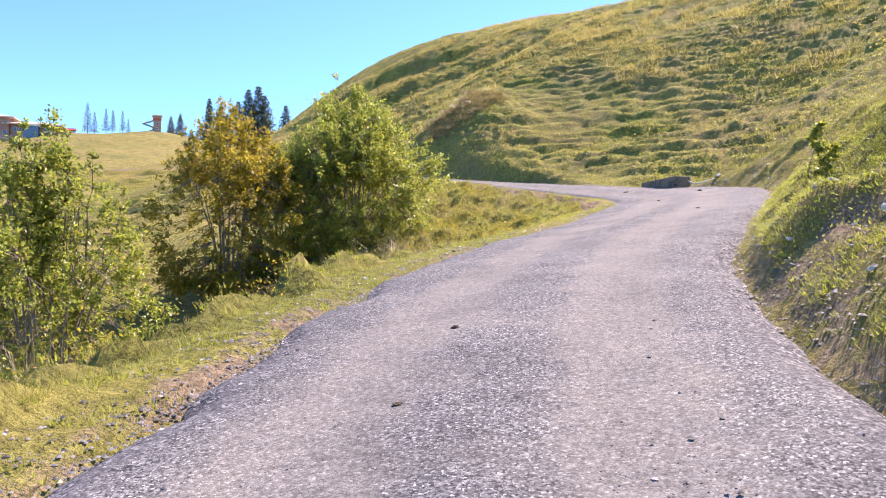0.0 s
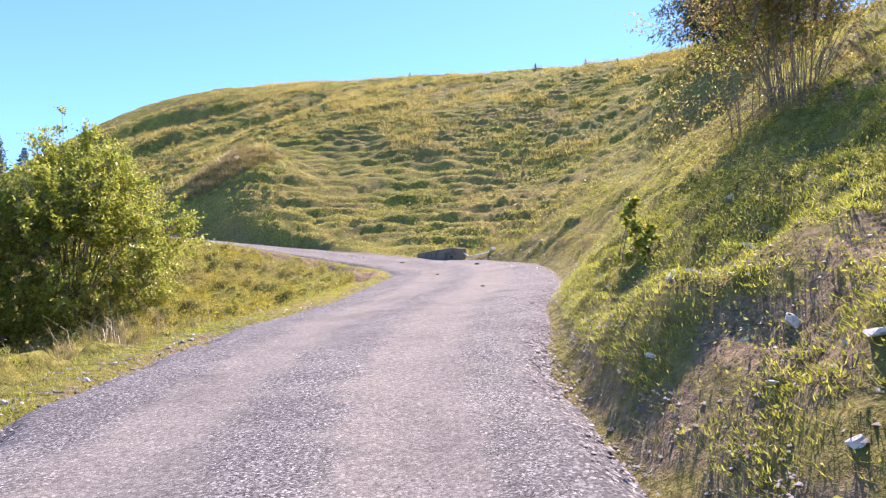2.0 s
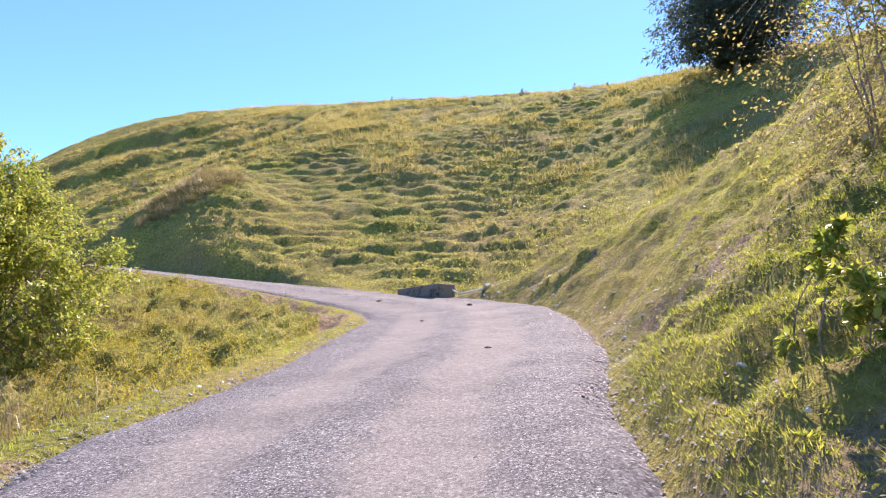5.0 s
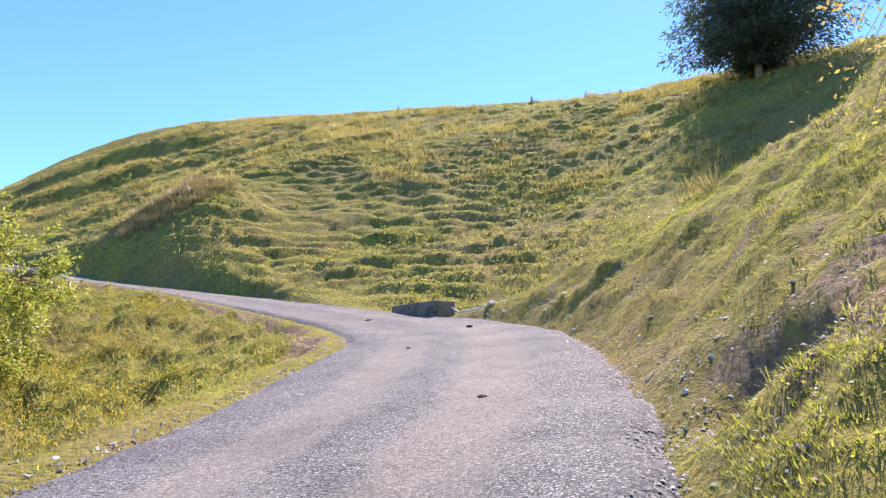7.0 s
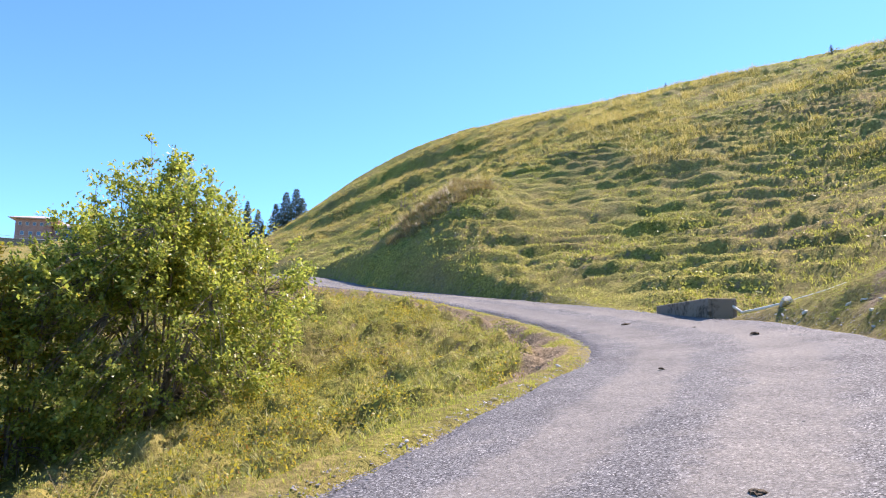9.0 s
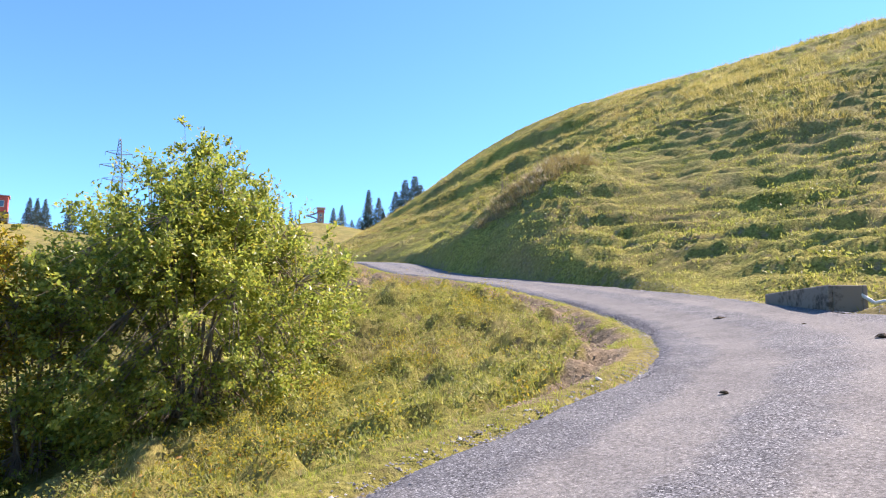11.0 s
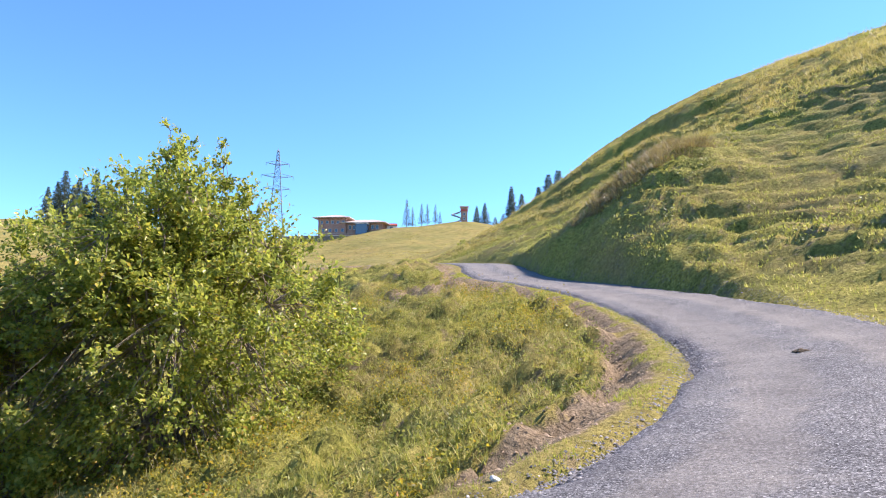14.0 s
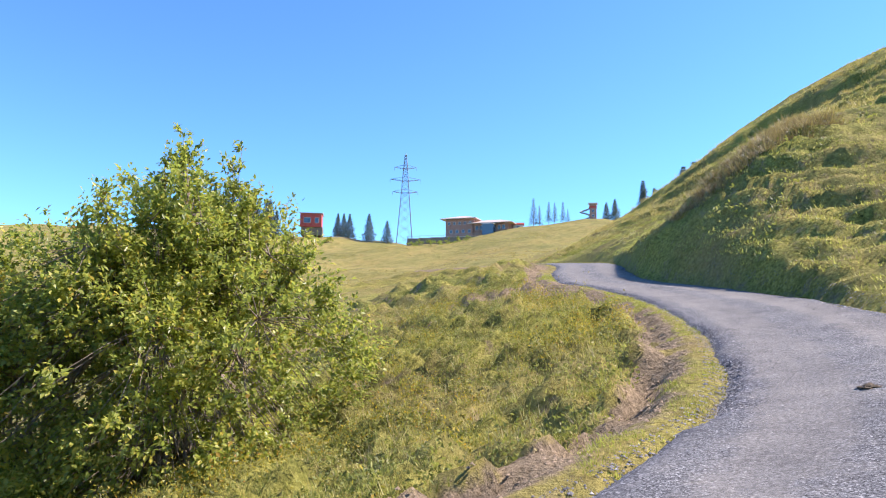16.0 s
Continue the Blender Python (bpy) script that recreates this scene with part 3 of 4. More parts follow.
def conifer(name, at, height, radius, label, seed, levels=26, arms=7, sprays=8, bare=0.06, needle=0.9, full=0.9, droop=(0.12, 0.42), skirt=0):
    rng = np.random.default_rng(seed)
    root = thing(name, at, label, "tree", "conifers")
    trunk = [(Vector((rng.normal() * 0.01 * height * u, rng.normal() * 0.005 * height * u, height * u)), 0.016 * height * (1 - u) + 0.01) for u in np.linspace(0, 1, 9)]
    paths, pos, ways = [trunk], [], []
    for k in range(-2 if skirt else 0, levels):
        u = bare + (1 - bare) * (k / levels) ** 0.95 if k >= 0 else bare * (0.45 - 0.2 * k)
        reach = radius * (1 - u) ** full * rng.uniform(0.8, 1.05) + 0.01 * radius if k >= 0 else skirt
        for j in range(arms):
            a = 2 * math.pi * (j + rng.random()) / arms
            r = reach * rng.uniform(0.55, 1.1)
            p0 = Vector((0, 0, height * u))
            p1 = Vector((r * math.cos(a), r * math.sin(a), height * u - r * rng.uniform(*droop)))
            paths.append([(p0, 0.004 * height * (1 - u) + 0.004), (p0.lerp(p1, 0.5) + Vector((0, 0, -0.04 * r)), 0.006), (p1, 0.003)])
            for v in rng.uniform(0.12, 1.05, sprays):
                q = p0.lerp(p1, v)
                spread = r * 0.30 * (1.1 - v) + 0.02 * radius
                t = Vector((-math.sin(a), math.cos(a), 0)) * rng.normal() * spread
                pos.append((q.x + t.x, q.y + t.y, q.z - abs(rng.normal()) * 0.03 * radius))
                ways.append((math.cos(a) * 0.8 + t.x * 0.4 / max(spread, 0.01), math.sin(a) * 0.8 + t.y * 0.4 / max(spread, 0.01), -0.5))
    part("trunk", *tubes(paths, 5), BARK, root)
    pos, ways = np.array(pos), np.array(ways)
    scale = 0.3 + 0.7 * np.clip(1 - pos[:, 2] / height, 0, 1) ** 0.7
    tagged(part("crown", *leaf_cloud(pos, needle * scale, rng, 0.2, 0.26, ways * 1.2), NEEDLES, root, "drooping dark green needle sprays"), kind="stuff")
    return root


def tuft_mesh(centres, height, blades, spread, width, rng, lean=0.45, push=None, plain=False):
    """Bent grass blades in tufts: five points and three triangles a blade."""
    n = len(centres)
    c = np.repeat(centres, blades, 0)
    h = np.repeat(np.broadcast_to(height, (n,)), blades) * rng.uniform(0.45, 1.15, n * blades)
    m = n * blades
    a = rng.uniform(0, 2 * np.pi, m)
    out = np.stack([np.cos(a), np.sin(a)], 1)
    foot = c.copy()
    foot[:, :2] += out * (spread * np.sqrt(rng.random(m)))[:, None]
    foot[:, 2] -= 0.03
    bend = rng.uniform(0.2, 1.0, m) * lean
    side = np.stack([-np.sin(a + rng.normal(size=m) * 0.6), np.cos(a + rng.normal(size=m) * 0.6), np.zeros(m)], 1)
    w = (width * rng.uniform(0.6, 1.3, m))[:, None]
    mid = foot + np.stack([out[:, 0] * bend * h * 0.3, out[:, 1] * bend * h * 0.3, h * 0.6], 1)
    tip = foot + np.stack([out[:, 0] * bend * h, out[:, 1] * bend * h, h * (1 - 0.35 * bend)], 1)
    if push is not None:
        hang = np.repeat(push, blades, 0) * h[:, None]
        mid[:, :2] += hang * 0.4
        tip[:, :2] += hang
        tip[:, 2] -= 0.25 * h
    if plain:
        co = np.stack([foot - side * w, foot + side * w, tip], 1).reshape(-1, 3)
        return co, np.arange(m)[:, None] * 3 + [[0, 1, 2]]
    co = np.stack([foot - side * w, foot + side * w, mid + side * w * 0.75, mid - side * w * 0.75, tip], 1).reshape(-1, 3)
    i = np.arange(m)[:, None] * 5
    return co, np.concatenate([i + [0, 1, 2], i + [0, 2, 3], i + [3, 2, 4]], 0)


def scatter(n, x0, x1, y0, y1, rng):
    x, y = rng.uniform(x0, x1, n), rng.uniform(y0, y1, n)
    z, off, bare, right = land(x, y)
    return x, y, z, off, bare, right


def box_mesh(lo, hi):
    (a, b, c), (d, e, f) = lo, hi
    co = [(a, b, c), (d, b, c), (d, e, c), (a, e, c), (a, b, f), (d, b, f), (d, e, f), (a, e, f)]
    return co, [(0, 3, 2, 1), (4, 5, 6, 7), (0, 1, 5, 4), (1, 2, 6, 5), (2, 3, 7, 6), (3, 0, 4, 7)]


def bevelled(name, lo, hi, mat, parent, width=0.02, label=""):
    co, faces = box_mesh(lo, hi)
    bm = bmesh.new()
    vs = [bm.verts.new(c) for c in co]
    for f in faces:
        bm.faces.new([vs[k] for k in f])
    bmesh.ops.bevel(bm, geom=list(bm.edges), offset=width, segments=1, affect="EDGES")
    me = bpy.data.meshes.new(name)
    bm.to_mesh(me)
    bm.free()
    me.materials.append(mat)
    ob = new(name, me)
    ob.parent = parent
    if label:
        ob["label"] = label
    return ob


def rock_shape(seed, flat=0.6):
    """A broken stone: a coarse ball cut by random planes."""
    rng = np.random.default_rng(seed)
    bm = bmesh.new()
    bmesh.ops.create_icosphere(bm, subdivisions=3, radius=1.0)
    for _ in range(13):
        n = Vector(rng.normal(size=3)).normalized()
        d = rng.uniform(0.35, 0.75)
        for v in bm.verts:
            k = v.co.dot(n) - d
            if k > 0:
                v.co -= n * k
    for v in bm.verts:
        v.co = Vector((v.co.x * 1.2, v.co.y * 0.85, v.co.z * flat)) + Vector(rng.normal(size=3)) * 0.012
    me = bpy.data.meshes.new("rock")
    bm.to_mesh(me)
    bm.free()
    return me


# ---- bushes and trees ----
bush("large_bush", -3.6, 26.8, 3.5, 5.75, 104000, LEAF_GREEN, "dense green sallow bush with tall yellowing shoots below the road", 1, 0.103, spikes=((-0.7, 0.3, 6.7), (-0.1, 1.3, 6.55), (-1.2, 0.6, 6.0), (0.7, 0.6, 5.9), (1.2, 0.4, 4.9)), stems=26, clumps=1400, deep=0.9, shoots=16, taper=0.42, inner=0.3)
bush("thin_sallow", -5.9, 25.0, 1.7, 4.5, 13000, LEAF_GREEN, "thin-leaved sallow with wispy shoots beside the large bush", 9, 0.085, stems=14, clumps=260, deep=0.4, shoots=12)
bush("yellow_bush", -7.5, 23.6, 2.8, 6.6, 44000, LEAF_YELLOW, "yellowing autumn bush with bare lower stems in the hollow", 2, 0.105, stems=18, clumps=700, low=0.08, deep=0.2, shoots=10)
bush("willow_bush", -9.2, 15.6, 2.8, 6.5, 48000, LEAF_GREEN, "rounded grey-green willow bush in the hollow below the road", 3, 0.098, stems=20, clumps=800, deep=0.6, shoots=10, taper=0.4)
bush("hollow_bush", -12.5, 18.5, 2.6, 5.4, 24000, LEAF_GREEN, "green bush deep in the hollow behind the willow", 4, 0.10, stems=14, clumps=300, deep=0.3)
bush("bank_bush", 9.5, 10.8, 2.5, 3.2, 30000, LEAF_OLIVE, "olive-brown half-bare shrub with thin twigs on top of the bank", 6, 0.052, stems=44, clumps=1700, low=0.02, deep=1.3, thick=0.28, taper=0.2, shoots=22, inner=0.5)
bush("bank_shrub", 8.9, 11.1, 1.2, 3.5, 1300, LEAF_GREEN, "thin shrub with yellow-green leaves on the bank", 7, 0.085, stems=9, clumps=60, low=0.5, thick=0.35, shoots=4)
bush("bank_sapling", 5.15, 9.0, 0.42, 0.95, 1700, LEAF_GREEN, "small green sapling growing on the bank", 8, 0.062, stems=6, clumps=60, thick=0.22)
conifer("spruce", (43, 47, float(ground_height(43, 47)[0]) - 0.3), 19, 8.8, "tall dark spruce with drooping branches on the hill crest", 5, 38, 16, 120, 0.17, needle=0.46, full=0.6, droop=(0.04, 0.27), skirt=2.0)


# ---- grass ----
rng = np.random.default_rng(77)


def grass(name, label, mat, co, faces):
    return tagged(part(name, co, faces, mat), label, "grass", kind="stuff")


def downhill(x, y):
    k = beside(x, y)[3]
    return np.stack([-TANGENT[k, 1], TANGENT[k, 0]], 1) * 0.16


# verge and infield below the road
x, y, z, off, bare, right = scatter(90000, -12, 8, -3, 46, rng)
clump = vnoise(x * 1.7, y * 1.7, 91) + 0.6 * vnoise(x * 0.5, y * 0.5, 92)
keep = (~right) & (off > -0.02) & (off < 9) & (clump > -0.28 + np.clip(bare - 0.15, 0, 1) * 1.8) & (rng.random(len(x)) < 1.1 - off / 12)
pts = np.stack([x, y, z], 1)[keep]
short = (off[keep] < 0.9) | ((y[keep] < 16) & (off[keep] < 2.0))
tall = np.where(short, 0.08, 0.08 + 0.20 * np.clip(clump[keep] + 0.2, 0, 1))
grass("turf", "short bright green turf along the road's verge", BLADE_TURF, *tuft_mesh(pts[short], tall[short], 12, 0.10, 0.0048, rng, 0.9, None, True))
pts, tall = pts[~short], tall[~short]
grass("verge_grass", "rough green grass in the infield below the road", BLADE_GREEN, *tuft_mesh(pts, tall, 8, 0.09, 0.007, rng, 1.0, None, True))
dry = (~right) & (off > 1.6) & (off < 8) & (vnoise(x * 0.45, y * 0.45, 93) + 0.25 * smooth((2 - x) / 4) > 0.10) & (rng.random(len(x)) < 0.5)
pts = np.stack([x, y, z], 1)[dry]
grass("dry_infield_grass", "tall dry straw-coloured grass below the road", BLADE_DRY, *tuft_mesh(pts, 0.28, 4, 0.12, 0.005, rng, 0.9, None, True))

# the bank above the road
x, y, z, off, bare, right = scatter(95000, 1, 14, -2, 25, rng)
clump = vnoise(x * 2.4, y * 2.4, 94) + 0.7 * vnoise(x * 0.7, y * 0.7, 95)
keep = right & (off > 0.15) & (off < 4.5) & (clump > -0.34 + 0.5 * np.clip(bare - 0.3, 0, 1) + 0.9 * mound(x, y, 6.7, 12.1, 0.6, 0.6, 1))
pts = np.stack([x, y, z], 1)[keep]
grass("bank_grass", "patchy green grass on the steep stony bank", BLADE_TURF, *tuft_mesh(pts, 0.03 + 0.06 * np.clip(clump[keep] + 0.2, 0, 1), 12, 0.08, 0.0032, rng, 1.5, downhill(x, y)[keep], True))
lone = right & (off > 0.25) & (off < 3.0) & (clump > 0.1) & (rng.random(len(x)) < 0.009 - 0.005 * smooth((9 - y) / 3))
pts = np.stack([x, y, z], 1)[lone]
grass("bank_blades", "broad yellow-green grass tufts at the foot of the bank", BLADE_GREEN, *tuft_mesh(pts, 0.16, 14, 0.06, 0.0026, rng, 1.5, downhill(x, y)[lone]))
x, y, z, off, bare, right = scatter(90000, 1.5, 8, 0, 12, rng)
clump = vnoise(x * 3.1, y * 3.1, 96) + 0.7 * vnoise(x * 0.9, y * 0.9, 97)
keep = np.where(right & (off > 0.3) & (off < 4) & (clump > -0.2) & (np.hypot(x - 6.7, y - 12.1) > 0.7))[0][:22000]
grass("bank_turf", "short mossy grass between the stones of the bank", BLADE_TURF, *tuft_mesh(np.stack([x, y, z], 1)[keep], 0.05, 8, 0.07, 0.0044, rng, 1.4, None, True))
x, y, z, off, bare, right = scatter(60000, 3, 24, -2, 30, rng)
clump = vnoise(x * 1.4, y * 1.4, 94) + 0.6 * vnoise(x * 0.4, y * 0.4, 95)
keep = right & (off > 4.3) & (off < 13) & (clump > -0.3)
pts = np.stack([x, y, z], 1)[keep]
grass("upper_bank_grass", "rough green grass on the upper bank", BLADE_TURF, *tuft_mesh(pts, 0.07 + 0.12 * np.clip(clump[keep] + 0.2, 0, 1), 6, 0.10, 0.008, rng, 1.2, downhill(x, y)[keep], True))

# the hill
x, y, z, off, bare, right = scatter(190000, -26, 56, 27, 112, rng)
clump = vnoise(x * 0.9, y * 0.9, 96) + 0.7 * vnoise(x * 0.22, y * 0.22, 97)
away = np.hypot(x - 6, y - 12)
keep = right & (off > 0.5) & (clump > -0.2) & (rng.random(len(x)) < 1.25 - 2.2 * bare) & (rng.random(len(x)) < 36 / away)
pts = np.stack([x, y, z], 1)[keep]
grass("hill_grass", "green pasture grass on the hill's cattle steps", BLADE_GREEN, *tuft_mesh(pts, 0.09 + 0.12 * np.clip(clump[keep] + 0.2, 0, 1), 6, 0.22, 0.014, rng, 1.0, None, True))
upper = smooth((z - 9) / 8) * smooth((x + 4) / 20)
keep = right & (off > 2) & (vnoise(x * 0.5, y * 0.5, 98) + 0.5 * vnoise(x * 0.13, y * 0.13, 99) > 0.42 - 0.30 * upper) & (bare < 0.3) & (rng.random(len(x)) < 0.42)
pts = np.stack([x, y, z], 1)[keep]
grass("hill_tussocks", "dry yellow tussocks on the upper slope", BLADE_DRY, *tuft_mesh(pts, rng.uniform(0.3, 0.75, len(pts)), 10, 0.22, 0.017, rng, 1.0, None, True))

# tall dry weeds at the edge of the hollow
x, y, z, off, bare, right = scatter(9000, -8, 1, 7, 20, rng)
keep = (~right) & (off > 2.4) & (off < 6.5) & (vnoise(x * 0.6, y * 0.6, 100) > 0.08)
pts = np.stack([x, y, z], 1)[keep]
grass("dry_weeds", "tall brown dry weed stalks at the edge of the hollow", LEAF_BROWN, *tuft_mesh(pts, rng.uniform(0.3, 1.6, len(pts)), 3, 0.14, 0.005, rng, 0.8))
x, y, z, off, bare, right = scatter(9000, -3, 6, 44, 57, rng)
keep = right & (off > 1.2) & (np.hypot((x - 1.6) / 2.8, (y - 50) / 4.2) + 0.6 * vnoise(x * 0.9, y * 0.9, 111) < 0.9)
pts = np.stack([x, y, z], 1)[keep]
grass("brown_scrub", "brown withered scrub on the spur above the road", LEAF_BROWN, *tuft_mesh(pts, rng.uniform(0.15, 0.6, len(pts)), 9, 0.30, 0.014, rng, 1.1, None, True))


x, y, z, off, bare, right = scatter(26000, -24, 16, 62, 100, rng)
keep = right & (off > 4) & (vnoise(x * 0.33, y * 0.5, 112) + 0.5 * vnoise(x * 1.1, y * 1.1, 113) > 0.12)
pts = np.stack([x, y, z], 1)[keep]
grass("slip_scrub", "rough brown-green scrub on the old slips below the crest", LEAF_OLIVE, *tuft_mesh(pts, rng.uniform(0.2, 0.6, len(pts)), 7, 0.28, 0.018, rng, 1.1, None, True))

x, y = rng.uniform(-190, -18, 15000), rng.uniform(62, 270, 15000)
z = natural(x, y)
keep = (np.degrees(np.arctan2(-x, y)) > 14) & (vnoise(x * 0.07, y * 0.07, 114) + 0.7 * vnoise(x * 0.4, y * 0.4, 115) > 0.12)
pts = np.stack([x, y, z], 1)[keep]
grass("far_tussocks", "olive tussocks scattered over the far pasture", LEAF_OLIVE, *tuft_mesh(pts, rng.uniform(0.2, 0.7, len(pts)), 10, 0.7, 0.05, rng, 1.2, None, True))


# leafy weeds in clumps
def weeds(name, label, mat, pts, leaves, spread, high, size, rng):
    n = len(pts)
    c = np.repeat(pts, leaves, 0) + rng.normal(size=(n * leaves, 3)) * (spread, spread, 0)
    c[:, 2] += np.abs(rng.normal(size=n * leaves)) * np.repeat(rng.uniform(0.3, 1.0, n), leaves) * high
    return tagged(part(name, *leaf_cloud(c, size, rng, -0.4), mat), label, "weeds", kind="stuff")


x, y, z, off, bare, right = scatter(20000, -10, 20, 0, 46, rng)
clump = vnoise(x * 0.8, y * 0.8, 101)
pts = np.stack([x, y, z], 1)
weeds("infield_weeds", "low leafy green weeds in clumps below the road", LEAF_WEED, pts[(~right) & (off > 1.3) & (off < 8) & (clump > -0.06)], 28, 0.12, 0.17, 0.055, rng)
pick = (~right) & (off > 1.2) & (off < 8) & (vnoise(x * 0.6, y * 0.6, 103) + 0.1 * smooth((3 - x) / 4) > 0.14)
weeds("withered_weeds", "yellow and reddish withered weeds below the road", LEAF_YELLOW, pts[pick], 26, 0.12, 0.24, 0.05, rng)
weeds("bank_weeds", "low leafy weeds on the steep bank", LEAF_WEED, pts[right & (off > 0.4) & (off < 7) & (y < 26) & (clump > -0.02) & (np.hypot(x - 6.6, y - 12.2) > 1.1)], 40, 0.14, 0.10, 0.026, rng)
x, y, z, off, bare, right = scatter(9000, 2, 9, 2, 14, rng)
pick = right & (off > 0.3) & (off < 4) & (vnoise(x * 1.3, y * 1.3, 104) > 0.2) & (np.hypot(x - 6.6, y - 12.2) > 1.3)
weeds("bank_herbs", "bright leafy herbs in clumps on the steep bank", LEAF_WEED, np.stack([x, y, z], 1)[pick], 20, 0.09, 0.12, 0.03, rng)
x, y, z, off, bare, right = scatter(9000, -20, 50, 29, 100, rng)
clump = vnoise(x * 0.35, y * 0.35, 102)
pts = np.stack([x, y, z], 1)
weeds("hill_herbs", "dark leafy herbs scattered over the pasture", LEAF_WEED, pts[right & (off > 1) & (clump > 0.1)], 16, 0.22, 0.22, 0.13, rng)


# ---- saplings on the hill ----
def hill_sapling(x, y, r, h, n, seed):
    bush("hill_sapling", x, y, r, h, n, LEAF_WEED, "small leafy sapling on the open slope", seed, 0.10, stems=6, clumps=50, low=0.1)


for k, (x, y, r, h) in enumerate([(-3.2, 69, 1.0, 2.6), (-2.2, 70.5, 0.8, 2.0), (-4.6, 66, 0.9, 1.5), (-2.6, 59, 0.8, 1.3)]):
    hill_sapling(x, y, r, h, 700, 40 + k)


# ---- stones and gravel ----
rocks = [rock_shape(s, f) for s, f in ((1, 0.55), (2, 0.4), (3, 0.7), (4, 0.5), (5, 0.35))]
for me_ in rocks:
    me_.materials.append(STONE)


def rock(x, y, size, seed, sink=0.35, label="pale angular limestone lying on the bank", group="stones on the bank"):
    r = random.Random(seed)
    ob = new("rock", rocks[seed % 5])
    z = float(ground_height(x, y)[0])
    ob.matrix_basis = pose(x, y, z + size * (0.45 - sink), r.uniform(-35, 35), r.uniform(-35, 35), r.uniform(0, 360)) @ Matrix.Diagonal((size, size, size, 1))
    return tagged(ob, label, "stone", group)


r = random.Random(12)
x, y, z, off, bare, right = scatter(900, 1, 11, 2, 20, np.random.default_rng(13))
n = 0
for a, b, o, side in zip(x, y, off, right):
    if side and 0.35 < o < 3.2 and n < 110:
        rock(a, b, r.choice((0.025, 0.035, 0.045, 0.055, 0.08)), n, 0.85)
        n += 1
for k in range(22):
    q = r.random()
    rock(2.75 + 1.25 * q + r.gauss(0, 0.12), 3.6 + r.uniform(0, 2.6) + 0.5 * q, r.choice((0.035, 0.045, 0.06, 0.085)), 500 + k, 0.5, "pale slab of limestone set in the stony bank")
for k in range(26):
    rock(7.2 + r.gauss(0, 0.35), 13.7 + r.gauss(0, 0.6), r.uniform(0.02, 0.05), 200 + k, 0.8)
for k in range(34):
    t = r.random()
    rock(9.55 + 0.9 * math.sin(t * 3) + r.gauss(0, 0.18), 19.5 + 6.3 * t, r.uniform(0.04, 0.10), 300 + k, 0.75, "pale rubble stone at the road's outer edge", "rubble beside the road")
rock(10.5, 25.5, 0.24, 402, 0.3, "grey block of stone beside the trough", "rubble beside the road")


for k in range(16):
    rock(6.35 + r.gauss(0, 0.3), 12.95 + r.gauss(0, 0.45), r.uniform(0.03, 0.07), 600 + k, 0.75, "pale slab of limestone below the scar in the bank")
for k in range(60):
    j = int(np.searchsorted(LINE[:, 1], r.uniform(7, 21.5)))
    d = -(LINE[j, 3] + r.uniform(-0.02, 0.4))
    rock(LINE[j, 0] + TANGENT[j, 1] * d, LINE[j, 1] - TANGENT[j, 0] * d, r.choice((0.02, 0.03, 0.04, 0.055)), 700 + k, 0.6, "grey broken stone at the road's inner edge", "stones along the verge")


clods = np.random.default_rng(19)
x, y, z, off, bare, right = scatter(30000, -3, 8, 18, 40, clods)
pick = np.where((~right) & (off > 0.4) & (off < 1.5) & (bare > 0.3))[0][:1300]


def pebbles(name, label, pos, size, rng, mat):
    n = len(pos)
    base = np.array([(1, 0, 0), (-1, 0, 0), (0, 1, 0), (0, -1, 0), (0, 0, 0.7), (0, 0, -0.7)])
    co = base[None] * rng.uniform(0.6, 1.2, (n, 6, 1)) * size[:, None, None]
    a = rng.uniform(0, 2 * np.pi, n)
    c, s = np.cos(a)[:, None], np.sin(a)[:, None]
    co = np.stack([co[..., 0] * c - co[..., 1] * s, co[..., 0] * s + co[..., 1] * c, co[..., 2]], -1) + pos[:, None]
    f = np.array([(0, 2, 4), (2, 1, 4), (1, 3, 4), (3, 0, 4)])
    faces = (np.arange(n)[:, None, None] * 6 + f[None]).reshape(-1, 3)
    return tagged(part(name, co.reshape(-1, 3), faces, mat), label, "gravel", kind="stuff")


def make_pebble():
    m, t, b = material("pebbles", 0.75, 0.3)
    g = t.nodes.new("ShaderNodeNewGeometry")
    t.links.new(ramp(t, g.outputs["Random Per Island"], [(0.0, (0.05, 0.05, 0.056)), (0.55, (0.14, 0.137, 0.147)), (0.93, (0.21, 0.205, 0.213)), (1.0, (0.40, 0.385, 0.37))]), b.inputs["Base Color"])
    return m


PEBBLE = make_pebble()
pebbles("soil_clods", "crumbly brown clods of soil along the verge", np.stack([x[pick], y[pick], z[pick]], 1), 0.008 + 0.03 * clods.random(len(pick)) ** 2, clods, SOIL)
scree = np.random.default_rng(23)
x, y, z, off, bare, right = scatter(60000, 1.5, 9, 0, 14, scree)
pick = np.where(right & (off > 0.25) & (off < 3.2) & (vnoise(x * 1.6, y * 1.6, 98) > -0.05))[0][:5000]
pebbles("bank_scree", "small grey stones and crumbs of soil on the bank", np.stack([x[pick], y[pick], z[pick]], 1), 0.005 + 0.022 * scree.random(len(pick)) ** 3, scree, PEBBLE)
rng = np.random.default_rng(31)
k = rng.choice(np.where((LINE[:, 1] > -2) & (LINE[:, 1] < 42))[0], 44000)
side = np.where(rng.random(44000) < 0.5, -1, 1)
spread = rng.normal(size=44000) * 0.24
spread = np.where(spread > 0.34, rng.uniform(-0.6, 0.2, 44000), spread)
